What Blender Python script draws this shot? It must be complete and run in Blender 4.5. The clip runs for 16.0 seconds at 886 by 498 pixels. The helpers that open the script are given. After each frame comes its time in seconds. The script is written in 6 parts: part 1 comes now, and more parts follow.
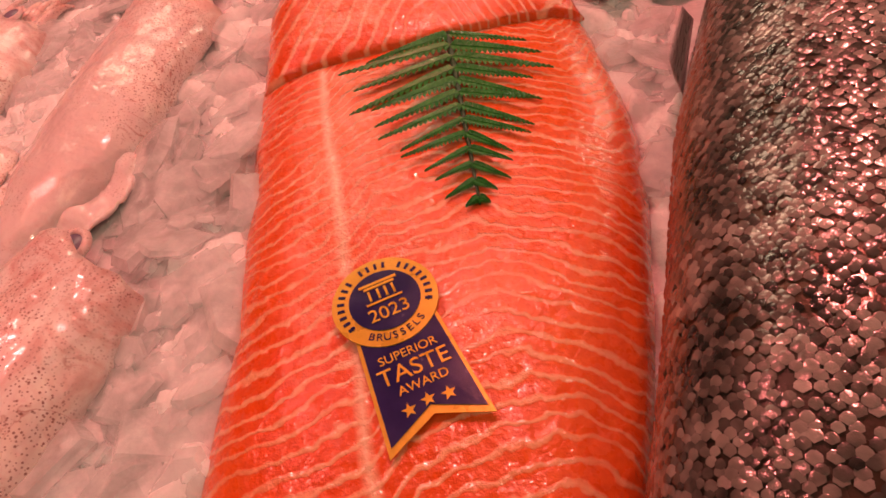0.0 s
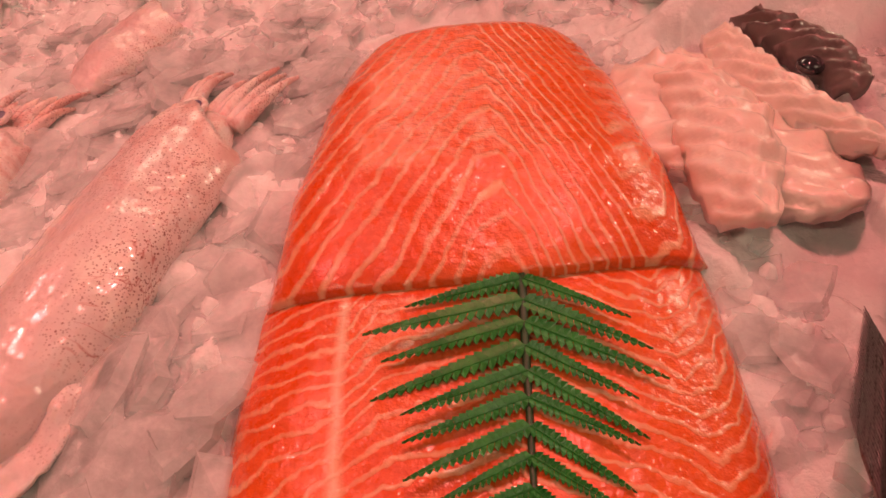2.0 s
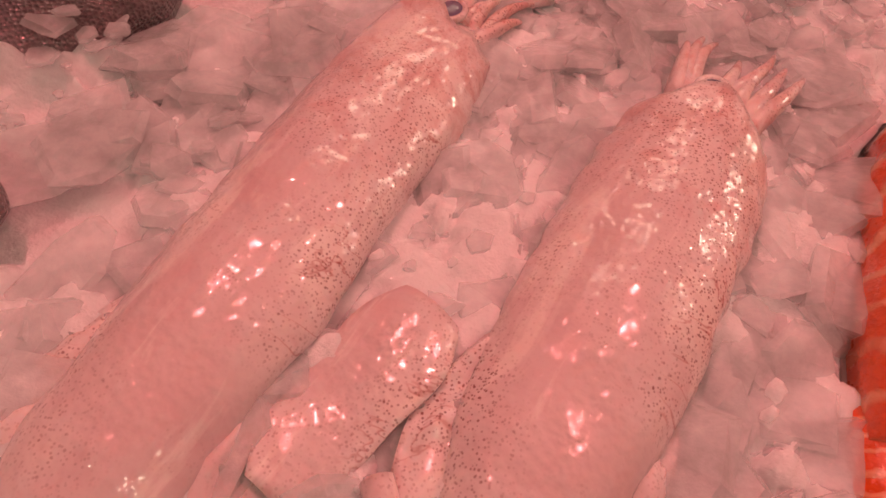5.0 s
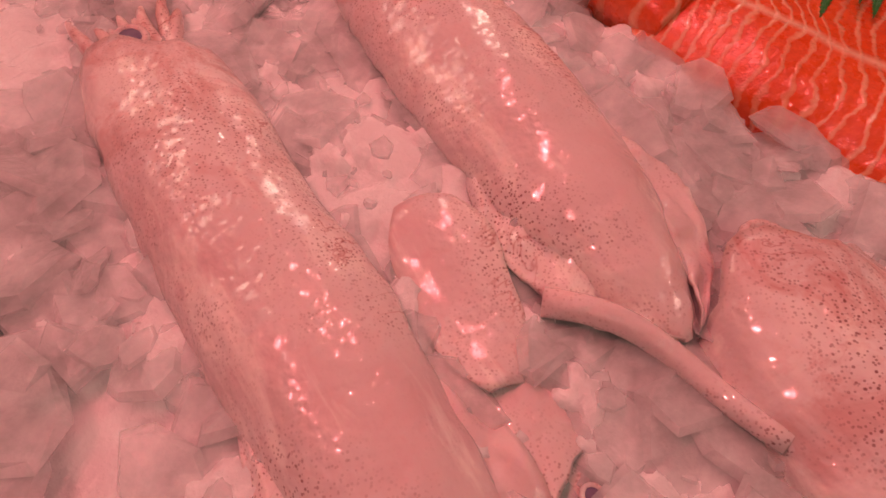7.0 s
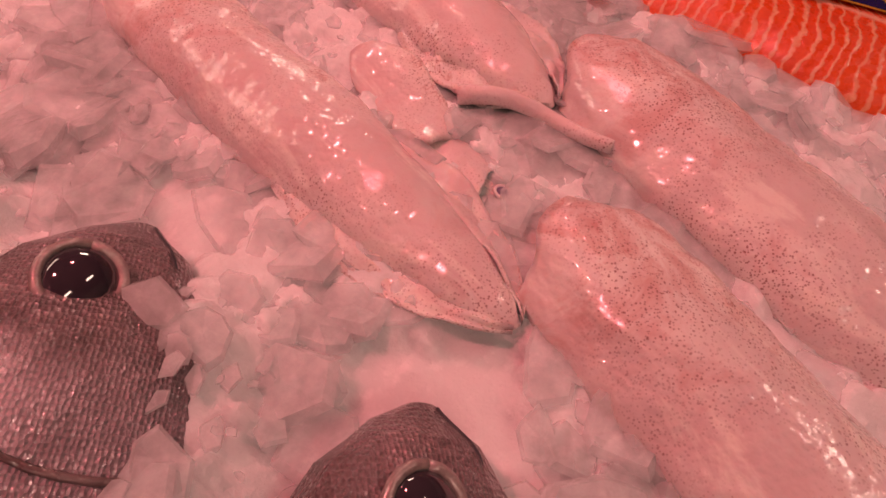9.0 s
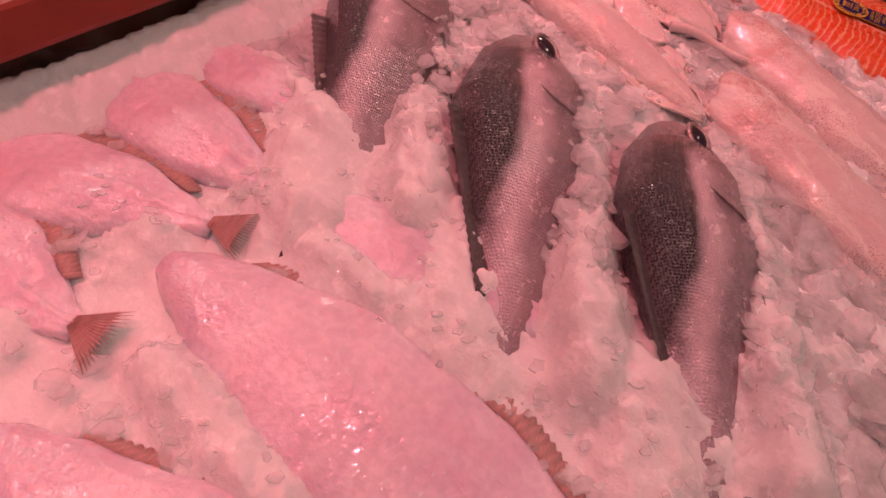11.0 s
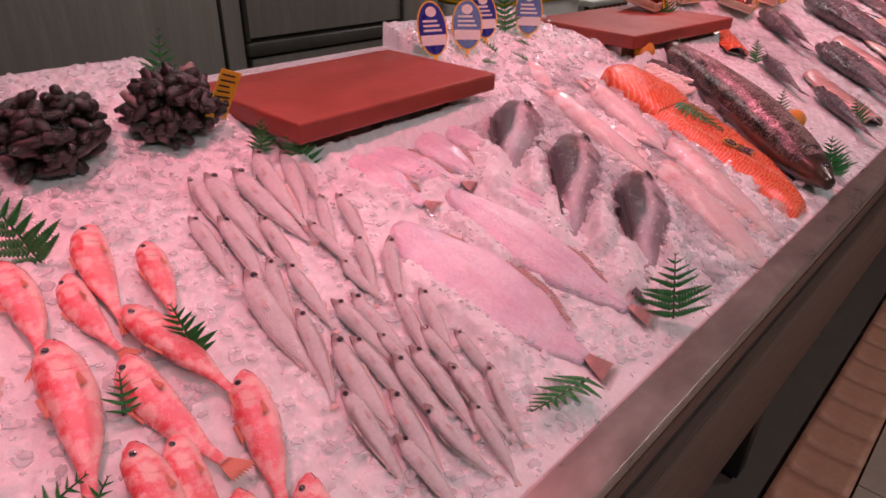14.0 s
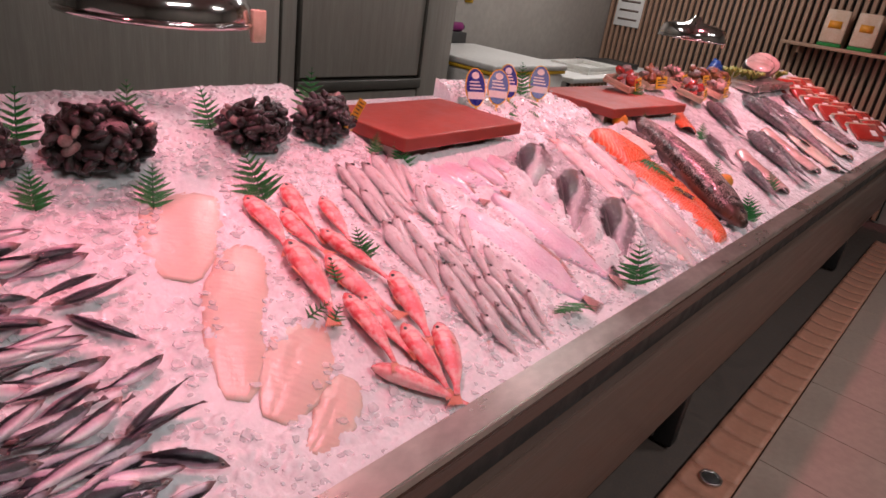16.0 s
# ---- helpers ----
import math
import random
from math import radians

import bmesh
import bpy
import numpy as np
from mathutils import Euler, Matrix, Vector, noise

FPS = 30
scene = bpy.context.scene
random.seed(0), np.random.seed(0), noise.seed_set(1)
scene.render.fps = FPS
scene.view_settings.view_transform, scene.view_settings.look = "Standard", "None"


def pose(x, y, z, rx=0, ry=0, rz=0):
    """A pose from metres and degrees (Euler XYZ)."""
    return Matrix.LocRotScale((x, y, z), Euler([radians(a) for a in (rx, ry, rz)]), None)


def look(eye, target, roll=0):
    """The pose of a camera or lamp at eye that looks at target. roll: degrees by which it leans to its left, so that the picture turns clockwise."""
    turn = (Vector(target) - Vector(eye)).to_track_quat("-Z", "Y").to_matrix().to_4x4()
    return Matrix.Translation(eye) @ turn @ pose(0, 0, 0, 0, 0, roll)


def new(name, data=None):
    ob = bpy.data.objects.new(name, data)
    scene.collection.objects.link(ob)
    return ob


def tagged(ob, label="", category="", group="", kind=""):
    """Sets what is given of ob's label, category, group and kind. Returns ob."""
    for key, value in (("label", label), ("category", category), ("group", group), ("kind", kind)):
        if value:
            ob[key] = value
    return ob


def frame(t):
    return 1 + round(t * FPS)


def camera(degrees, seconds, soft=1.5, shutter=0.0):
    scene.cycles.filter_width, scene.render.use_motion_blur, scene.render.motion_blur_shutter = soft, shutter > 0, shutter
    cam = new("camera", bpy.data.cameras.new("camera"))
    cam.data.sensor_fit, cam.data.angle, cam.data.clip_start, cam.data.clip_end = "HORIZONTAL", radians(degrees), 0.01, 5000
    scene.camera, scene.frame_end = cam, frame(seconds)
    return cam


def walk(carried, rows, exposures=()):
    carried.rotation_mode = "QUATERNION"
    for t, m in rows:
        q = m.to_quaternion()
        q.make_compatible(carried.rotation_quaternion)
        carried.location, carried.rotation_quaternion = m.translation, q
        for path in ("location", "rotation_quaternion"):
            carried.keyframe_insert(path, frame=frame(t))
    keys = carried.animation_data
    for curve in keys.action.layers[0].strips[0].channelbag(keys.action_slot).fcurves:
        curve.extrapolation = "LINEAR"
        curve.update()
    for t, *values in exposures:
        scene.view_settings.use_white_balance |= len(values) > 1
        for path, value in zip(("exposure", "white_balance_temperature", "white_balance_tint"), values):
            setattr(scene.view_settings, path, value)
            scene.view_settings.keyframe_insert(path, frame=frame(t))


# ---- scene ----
cam = camera(70.7, 16.0, soft=1.6)
PATH = [
    (0, pose(2.5387, 0.0436, 1.0763, 56.08, 11.22, -8.72)),
    (0.5, pose(2.5352, 0.0729, 1.0859, 57.18, 10.31, -8.82)),
    (1, pose(2.5402, 0.1176, 1.0956, 57.87, 8.77, -8.22)),
    (1.5, pose(2.5456, 0.1537, 1.1153, 58.75, 7.37, -6.99)),
    (2, pose(2.5525, 0.1943, 1.1293, 58.86, 5.96, -2.24)),
    (2.5, pose(2.5539, 0.2296, 1.1415, 56.88, 3.62, 9.39)),
    (3, pose(2.5200, 0.2359, 1.1463, 55.73, -0.62, 22.99)),
    (3.5, pose(2.4858, 0.2385, 1.1495, 54.20, -5.05, 32.74)),
    (3.7, pose(2.4699, 0.2371, 1.1559, 53.35, -6.33, 35.05)),
    (5.8, pose(2.2565, 0.2808, 1.1200, 49.72, -2.31, -17.41)),
    (6, pose(2.2566, 0.2765, 1.1301, 48.92, 2.43, -24.24)),
    (6.5, pose(2.2238, 0.2638, 1.1269, 47.49, 9.62, -36.76)),
    (7, pose(2.1899, 0.2648, 1.1288, 45.86, 11.42, -44.82)),
    (7.5, pose(2.1695, 0.2336, 1.1286, 46.26, 12.14, -50.56)),
    (8, pose(2.1455, 0.2157, 1.1092, 45.33, 14.48, -54.41)),
    (8.5, pose(2.1302, 0.1962, 1.1084, 45.01, 14.20, -55.30)),
    (9, pose(2.0634, 0.1707, 1.1399, 44.26, 11.32, -54.90)),
    (9.5, pose(1.9687, 0.1500, 1.1599, 45.38, 7.85, -52.39)),
    (10, pose(1.8731, 0.1310, 1.2018, 45.79, 6.02, -50.59)),
    (10.2, pose(1.8224, 0.1335, 1.2140, 46.12, 5.24, -50.15)),
    (12.3, pose(1.3830, -0.0333, 1.2974, 50.68, 0.16, -45.59)),
    (12.5, pose(1.3392, -0.0579, 1.3133, 50.95, -0.57, -44.98)),
    (13, pose(1.2087, -0.1039, 1.3421, 52.14, -0.88, -44.81)),
    (13.5, pose(1.0695, -0.1760, 1.3764, 56.75, -0.57, -44.96)),
    (14, pose(0.9644, -0.2521, 1.4225, 61.08, -1.35, -46.22)),
    (14.5, pose(0.8405, -0.3586, 1.4514, 63.15, -2.14, -46.26)),
    (15, pose(0.7185, -0.4097, 1.4676, 63.99, -4.50, -45.86)),
    (15.5, pose(0.5577, -0.4263, 1.4729, 65.21, -6.61, -46.50)),
    (16, pose(0.4049, -0.4734, 1.4918, 66.15, -7.87, -47.58)),
]
LOOKS = [
    (0.0, -0.46, 10800, 27), (2.0, -0.58, 10200, 20), (3.7, -0.74, 9300, 18), (5.8, -0.92, 9300, 37), (8.0, -0.93, 9300, 42), (10.2, -0.58, 9000, 50), (12.5, -0.62, 6900, 46),
    (13.5, -0.41, 6450, 28), (14.5, -0.14, 6250, 20), (16.0, 0.13, 6200, 18),
]
walk(cam, PATH, LOOKS)

# ---- light ----
world = bpy.data.worlds.new("world")
scene.world = world
world.use_nodes = True
world.node_tree.nodes["Background"].inputs[0].default_value = (0.9, 0.95, 1.0, 1)
world.node_tree.nodes["Background"].inputs[1].default_value = 0.03

PINK = (1.0, 0.275, 0.33)
LAMP_W = 36.0
LAMPS_X = (-0.45, 0.35, 1.15, 1.95, 2.75, 3.6, 4.5, 5.4, 6.3)
for lx in LAMPS_X:
    d = bpy.data.lights.new("track_spot", "SPOT")
    d.energy, d.color, d.shadow_soft_size, d.spot_size, d.spot_blend = LAMP_W * (0.45 if lx < 0 else 0.72 if lx < 1 else 1.0), PINK, 0.045, radians(86), 0.9
    o = new("track_spot_light", d)
    o.matrix_world = look((lx, 0.48, 2.10), (lx, 0.53, 0.9))
for lx, ly in ((1.0, -1.6), (4.0, -1.6), (2.2, 1.75), (5.2, 1.9)):
    d = bpy.data.lights.new("ceiling_panel_light", "AREA")
    d.energy, d.color, d.shape, d.size, d.size_y = 27.0 if ly < 0 else 38.0 if lx > 3 else 11.0, (1.0, 0.97, 0.9), "RECTANGLE", 1.1, 0.28
    o = new("ceiling_panel_light", d)
    o.matrix_world = look((lx, ly, 2.93), (lx, ly, 0.0))

# the bulbs in the two pendant domes
for at in ((0.98, 0.76, 1.32), (3.86, 0.87, 1.33)):
    d = bpy.data.lights.new("dome_bulb", "SPOT")
    d.energy, d.color, d.shadow_soft_size, d.spot_size, d.spot_blend = 2.2, PINK, 0.03, radians(130), 0.8
    o = new("dome_bulb_light", d)
    o.matrix_world = look(at, (at[0], at[1] + 0.01, 0.9))

# ---- materials ----
class Nodes:
    """A small builder of node materials."""

    def __init__(self, name, rough=0.5, metal=0.0, spec=0.5):
        self.m = bpy.data.materials.new(name)
        self.m.use_nodes = True
        self.t = self.m.node_tree
        self.b = self.t.nodes["Principled BSDF"]
        self.put(self.b, "Roughness", rough)
        self.put(self.b, "Metallic", metal)
        self.put(self.b, "Specular IOR Level", spec)
        self.co = self.t.nodes.new("ShaderNodeTexCoord").outputs["Object"]

    def put(self, node, key, value):
        s = node.inputs[key]
        if isinstance(value, bpy.types.NodeSocket):
            self.t.links.new(value, s)
        elif isinstance(value, (tuple, list)) and len(value) == 3 and s.type == "RGBA":
            s.default_value = (*value, 1)
        else:
            s.default_value = value

    def n(self, kind, out=0, op=None, feature=None, **ins):
        node = self.t.nodes.new("ShaderNode" + kind)
        if op:
            node.operation = op
        if feature:
            node.feature = feature
        for k, v in ins.items():
            self.put(node, int(k[1:]) if k[0] == "i" and k[1:].isdigit() else k, v)
        return node.outputs[out]

    def math(self, op, a, b=0.0, c=0.0):
        return self.n("Math", op=op, i0=a, i1=b, i2=c)

    def noise(self, scale, detail=4.0, rough=0.55, co=None, warp=0.0):
        return self.n("TexNoise", Vector=self.co if co is None else co, Scale=scale, Detail=detail, Roughness=rough, Distortion=warp)

    def voronoi(self, scale, co=None, out=0, feature="F1", rnd=1.0):
        return self.n("TexVoronoi", out=out, feature=feature, Vector=self.co if co is None else co, Scale=scale, Randomness=rnd)

    def stretch(self, sx, sy, sz, co=None, rz=0.0):
        node = self.t.nodes.new("ShaderNodeMapping")
        self.put(node, "Vector", self.co if co is None else co)
        node.inputs["Scale"].default_value = (sx, sy, sz)
        node.inputs["Rotation"].default_value = (0, 0, radians(rz))
        return node.outputs[0]

    def ramp(self, fac, stops, smooth=False):
        node = self.t.nodes.new("ShaderNodeValToRGB")
        r = node.color_ramp
        r.interpolation = "EASE" if smooth else "LINEAR"
        while len(r.elements) < len(stops):
            r.elements.new(0.5)
        for e, (p, c) in zip(r.elements, stops):
            e.position = p
            e.color = (c, c, c, 1) if isinstance(c, (int, float)) else (*c, 1)
        self.put(node, "Fac", fac)
        return node.outputs[0]

    def mix(self, fac, a, b, mode="MIX"):
        node = self.t.nodes.new("ShaderNodeMix")
        node.data_type, node.blend_type = "RGBA", mode
        for k, v in ((0, fac), (6, a), (7, b)):
            self.put(node, k, v)
        return node.outputs[2]

    def axis(self, i):
        return self.n("SeparateXYZ", out=i, Vector=self.co)

    def bump(self, height, strength=0.3, dist=0.002, then=None):
        ins = {"Height": height, "Strength": strength, "Distance": dist}
        if then is not None:
            ins["Normal"] = then
        return self.n("Bump", **ins)

    def done(self, color=None, **ins):
        if color is not None:
            self.put(self.b, "Base Color", color)
        for k, v in ins.items():
            self.put(self.b, k.replace("_", " "), v)
        if "Normal" in ins:
            self.put(self.b, "Coat Normal", ins["Normal"])
        return self.m


def ice_material(name, grain, clear=False):
    """Wet crushed ice: milky, lit through from within, with glinting facets."""
    k = Nodes(name, rough=0.2, spec=0.5)
    col = k.ramp(k.noise(11, 4), [(0.3, (0.76, 0.77, 0.78)), (0.7, (0.86, 0.87, 0.88))])
    col = k.mix(k.ramp(k.noise(46, 5, 0.6), [(0.32, 0.25), (0.5, 0.0)]), col, (0.68, 0.69, 0.71))
    col = k.mix(k.ramp(k.noise(grain, 4, 0.65), [(0.54, 0.0), (0.66, 0.7)]), col, (0.93, 0.94, 0.95))
    n = k.bump(k.noise(95, 5, 0.62), 0.55 if not clear else 0.30, 0.004)
    n = k.bump(k.noise(320, 3, 0.6), 0.35, 0.0012, n)
    k.put(k.b, "IOR", 1.31)
    if clear:
        k.put(k.b, "Alpha", k.ramp(k.noise(70, 4, 0.6), [(0.35, 0.28), (0.65, 0.42)]))
    return k.done(col, Normal=n, Roughness=k.ramp(k.noise(80), [(0.35, 0.08), (0.7, 0.30)]), Coat_Weight=0.5, Coat_Roughness=0.03, Subsurface_Weight=0.3 if clear else 0.6, Subsurface_Radius=(0.05, 0.045, 0.045), Subsurface_Scale=0.12)


def fish_material(name, back, side, belly, line=0.18, scales=0.0, mottle=0.3, metal=0.35, rough=0.26, blotch=None, edge=0.45, band=False, rim=(0.60, 0.86), relief=0.7, face=None):
    """Back, flank and belly colours follow the fish's own height; scales: their count over the length; band: paints a
    highlight along the flank.
    """
    k = Nodes(name, rough=rough, metal=metal)
    y = k.math("ADD", k.axis(1), k.math("MULTIPLY", k.math("SUBTRACT", k.noise(7, 3), 0.5), 0.07))
    f = k.math("ADD", k.math("MULTIPLY", y, 1.0 / (2 * line)), 0.5)
    if band:
        # the bright stops near 0.71 to 0.78 are the flank's wet highlight as colour
        stops = [(0.0, belly), (0.30, tuple(c * 0.28 for c in side)), (0.57, tuple(c * 0.42 for c in side)), (0.71, side), (0.78, tuple(c * 0.9 for c in side)), (0.87, back), (1.0, back)]
    else:
        stops = [(0.0, belly), (0.36, side), (rim[0], side), (rim[1], back), (1.0, back)]
    col = k.ramp(f, stops)
    col = k.mix(k.ramp(k.noise(22, 5), [(0.35, mottle), (0.65, 0.0)]), col, tuple(c * 0.45 for c in back))
    if blotch:
        col = k.mix(k.ramp(k.noise(9, 4, 0.6), [(0.45, 0.0), (0.62, 0.75)]), col, blotch)
    if face:
        front = k.math("ADD", k.axis(0), k.math("MULTIPLY", k.math("SUBTRACT", k.noise(16, 3), 0.5), 0.10))
        col = k.mix(k.ramp(front, [(face[1] - 0.02, 0.0), (face[1] + 0.05, 0.85)]), col, k.ramp(k.noise(30, 5, 0.65), [(0.35, tuple(c * 0.4 for c in face[0])), (0.65, face[0])]))
    n = k.bump(k.noise(60, 4), 0.30, 0.004)
    if scales:
        grid = k.stretch(scales, scales * 1.35, scales * 1.1)
        v = k.voronoi(1.0, co=grid, rnd=0.45)
        col = k.mix(k.ramp(v, [(0.3, 0.0), (0.62, edge)]), col, tuple(c * 0.5 for c in side))
        n = k.bump(v, relief, 0.45 / scales, n)
    return k.done(col, Normal=n, Coat_Weight=0.8, Coat_Roughness=0.06, Roughness=k.ramp(k.noise(30), [(0.3, rough * 0.7), (0.7, rough * 1.5)]))


def squid_material(name, tint, dots=1.0):
    """Wet squid skin: pale flesh with cloudy streaks along the body, red bruises, veins and dark specks."""
    k = Nodes(name, rough=0.3, spec=0.5)
    along = k.stretch(14, 46, 46)
    col = k.ramp(k.noise(12, 5, 0.6), [(0.30, tint), (0.5, (0.76, 0.65, 0.65)), (0.66, (0.86, 0.79, 0.77))])
    col = k.mix(k.ramp(k.noise(1.0, 5, 0.62, co=along, warp=0.7), [(0.53, 0.0), (0.62, 0.60)]), col, (0.95, 0.91, 0.86))
    neck = k.math("MULTIPLY", k.ramp(k.axis(0), [(0.06, 0.0), (0.14, 1.0)]), k.ramp(k.noise(30, 5, 0.7, warp=1.0), [(0.46, 0.0), (0.64, 0.75)]))
    col = k.mix(neck, col, (0.58, 0.20, 0.18))
    col = k.mix(k.ramp(k.noise(24, 5, 0.7, warp=0.6), [(0.58, 0.0), (0.72, 0.40)]), col, (0.62, 0.26, 0.26))
    col = k.mix(k.ramp(k.noise(9, 5, 0.65), [(0.56, 0.0), (0.74, 0.40)]), col, (0.64, 0.32, 0.30))
    vein = k.math("ABSOLUTE", k.math("SUBTRACT", k.noise(15, 4, 0.6, warp=1.5), 0.5))
    col = k.mix(k.math("MULTIPLY", k.ramp(vein, [(0.0, 0.9), (0.010, 0.0)]), k.ramp(k.noise(7, 2), [(0.52, 0.0), (0.60, 0.8)])), col, (0.44, 0.11, 0.09))
    where = k.ramp(k.noise(16, 4), [(0.42, 0.05), (0.62, 1.0)])
    for size, cut, dark in ((620, 0.20, 0.7), (380, 0.15, 0.85), (210, 0.075, 0.8)):
        spot = k.ramp(k.voronoi(size), [(cut, 1.0), (cut * 1.7, 0.0)])
        col = k.mix(k.math("MULTIPLY", k.math("MULTIPLY", spot, where), dark * dots), col, (0.24, 0.07, 0.065))
    n = k.bump(k.noise(1.0, 2, 0.5, co=along), 0.30, 0.004)
    n = k.bump(k.noise(48, 3, 0.55), 0.55, 0.004, n)
    n = k.bump(k.noise(190, 2, 0.5), 0.34, 0.0013, n)
    return k.done(col, Normal=n, Coat_Weight=0.85, Coat_Roughness=0.05, Subsurface_Weight=0.35, Subsurface_Radius=(0.03, 0.016, 0.012), Subsurface_Scale=0.10, Roughness=k.ramp(k.noise(60), [(0.3, 0.42), (0.7, 0.65)]))


def salmon_material(name, freq, curve, width, seam, warp=0.010, reach=0.1):
    """Orange flesh with pale fat lines: their run across the piece follows curve, stops of (place across, lag)."""
    k = Nodes(name, rough=0.22, spec=0.5)
    x, y = k.axis(0), k.axis(1)
    wob = k.math("MULTIPLY", k.math("SUBTRACT", k.noise(26, 4, 0.6), 0.5), warp * 2.6)
    xs = k.math("ADD", x, k.math("MULTIPLY", k.math("SUBTRACT", k.noise(16, 2), 0.5), warp))
    across = k.math("ADD", k.math("MULTIPLY", xs, 0.5 / width), 0.5)
    lag = k.math("MULTIPLY", k.ramp(across, curve), reach)
    ph = k.math("FRACT", k.math("MULTIPLY", k.math("ADD", k.math("ADD", y, wob), lag), freq))
    d = k.math("ABSOLUTE", k.math("SUBTRACT", ph, 0.5))
    fat = k.ramp(k.math("ADD", d, k.math("MULTIPLY", k.math("SUBTRACT", k.noise(34, 3), 0.5), 0.16)), [(0.0, 0.95), (0.08, 0.75), (0.19, 0.0)], True)
    fat = k.math("MULTIPLY", fat, k.ramp(k.noise(26, 3), [(0.25, 0.35), (0.55, 1.0)]))
    flesh = k.ramp(k.noise(8, 4), [(0.3, (0.86, 0.095, 0.028)), (0.7, (0.94, 0.185, 0.060))])
    flesh = k.mix(k.ramp(k.noise(260, 3), [(0.4, 0.25), (0.6, 0.0)]), flesh, (0.60, 0.045, 0.012))
    col = k.mix(fat, flesh, (0.93, 0.44, 0.27))
    if seam is not None:
        s = k.math("ABSOLUTE", k.math("SUBTRACT", xs, seam))
        col = k.mix(k.ramp(s, [(0.0010, 0.9), (0.0036, 0.0)]), col, (0.95, 0.56, 0.40))
    n = k.bump(fat, 0.25, 0.0015)
    n = k.bump(k.noise(200, 3, 0.6), 0.60, 0.0017, n)
    n = k.bump(k.noise(60, 2), 0.35, 0.003, n)
    return k.done(col, Normal=n, Coat_Weight=0.9, Coat_Roughness=0.05, Subsurface_Weight=0.12, Subsurface_Radius=(0.012, 0.004, 0.002), Subsurface_Scale=0.5, Roughness=k.ramp(k.noise(120), [(0.35, 0.16), (0.65, 0.42)]))


def plain(name, a, b=None, scale=14.0, rough=0.5, metal=0.0, bump=0.15, spec=0.5, detail=5.0, stretch=None, **more):
    k = Nodes(name, rough=rough, metal=metal, spec=spec)
    co = k.stretch(*stretch) if stretch else k.co
    b = b or tuple(c * 0.72 for c in a)
    fine, big = k.noise(scale * 6, detail, co=co), k.noise(scale, 3, co=co)
    col = k.ramp(big, [(0.32, b), (0.68, a)])
    col = k.mix(k.ramp(fine, [(0.38, 0.3), (0.62, 0.0)]), col, tuple(c * 0.75 for c in b))
    return k.done(col, Normal=k.bump(fine, bump, 0.003), Roughness=k.ramp(big, [(0.3, rough * 0.75), (0.7, min(1.0, rough * 1.3))]), **more)


def translucent_fillet(name, a, b):
    k = Nodes(name, rough=0.25)
    col = k.ramp(k.noise(14, 4), [(0.3, b), (0.7, a)])
    w = k.n("TexWave", Vector=k.co, Scale=26.0, Distortion=5.0, Detail=3.0)
    col = k.mix(k.math("MULTIPLY", w, 0.15), col, tuple(min(1, c * 1.12) for c in a))
    return k.done(col, Normal=k.bump(w, 0.10, 0.002, k.bump(k.noise(60, 5), 0.6, 0.003)), Subsurface_Weight=0.3, Subsurface_Radius=(0.02, 0.01, 0.008), Subsurface_Scale=0.5, Coat_Weight=0.3, Coat_Roughness=0.12)


M = {}
M["ice"] = ice_material("crushed_ice", 85)
M["chip"] = ice_material("ice_chip", 120, True)
M["bream"] = fish_material("bream_skin", (0.050, 0.036, 0.045), (0.96, 0.76, 0.84), (0.60, 0.48, 0.50), line=0.19, scales=140, metal=0.30, rough=0.2, mottle=0.18, edge=0.16, band=True, relief=0.7, face=((0.22, 0.14, 0.145), 0.26))
M["bream_head"] = fish_material("bream_head_skin", (0.06, 0.045, 0.045), (0.22, 0.15, 0.15), (0.42, 0.30, 0.30), line=0.2, metal=0.15, rough=0.3, mottle=0.6)
M["whiting"] = fish_material("whiting_skin", (0.28, 0.18, 0.165), (0.94, 0.90, 0.90), (0.96, 0.94, 0.94), line=0.115, scales=70, metal=0.05, rough=0.11, mottle=0.14, edge=0.08, relief=0.5, rim=(0.68, 0.94), face=((0.52, 0.34, 0.32), 0.37))
M["anchovy"] = fish_material("anchovy_skin", (0.012, 0.010, 0.017), (0.42, 0.33, 0.40), (0.84, 0.78, 0.80), line=0.09, metal=0.45, rough=0.14, mottle=0.10, rim=(0.42, 0.56), face=((0.30, 0.16, 0.16), 0.36))
M["mullet"] = fish_material("mullet_skin", (0.80, 0.09, 0.10), (0.87, 0.21, 0.23), (0.93, 0.52, 0.50), line=0.13, scales=0, metal=0.0, rough=0.22, mottle=0.0, blotch=(0.95, 0.60, 0.56), edge=0.04, relief=0.2)
M["salmon_skin"] = fish_material("salmon_skin", (0.016, 0.014, 0.015), (0.035, 0.03, 0.028), (0.30, 0.25, 0.23), line=0.13, scales=0, metal=0.3, rough=0.3, blotch=(0.16, 0.075, 0.05))
M["grey_fish"] = fish_material("grey_fish_skin", (0.045, 0.035, 0.04), (0.42, 0.34, 0.36), (0.70, 0.62, 0.61), line=0.13, scales=80, metal=0.2, rough=0.25)
M["monk"] = plain("monkfish_flesh", (0.74, 0.50, 0.46), (0.58, 0.34, 0.31), 12, 0.25, Coat_Weight=0.5)
M["fin"] = plain("fin_skin", (0.10, 0.075, 0.08), (0.04, 0.03, 0.03), 30, 0.3, stretch=(4, 60, 4), Coat_Weight=0.4)
M["pale_fin"] = plain("pale_fin_skin", (0.80, 0.66, 0.63), (0.62, 0.46, 0.43), 30, 0.3, stretch=(4, 60, 4))
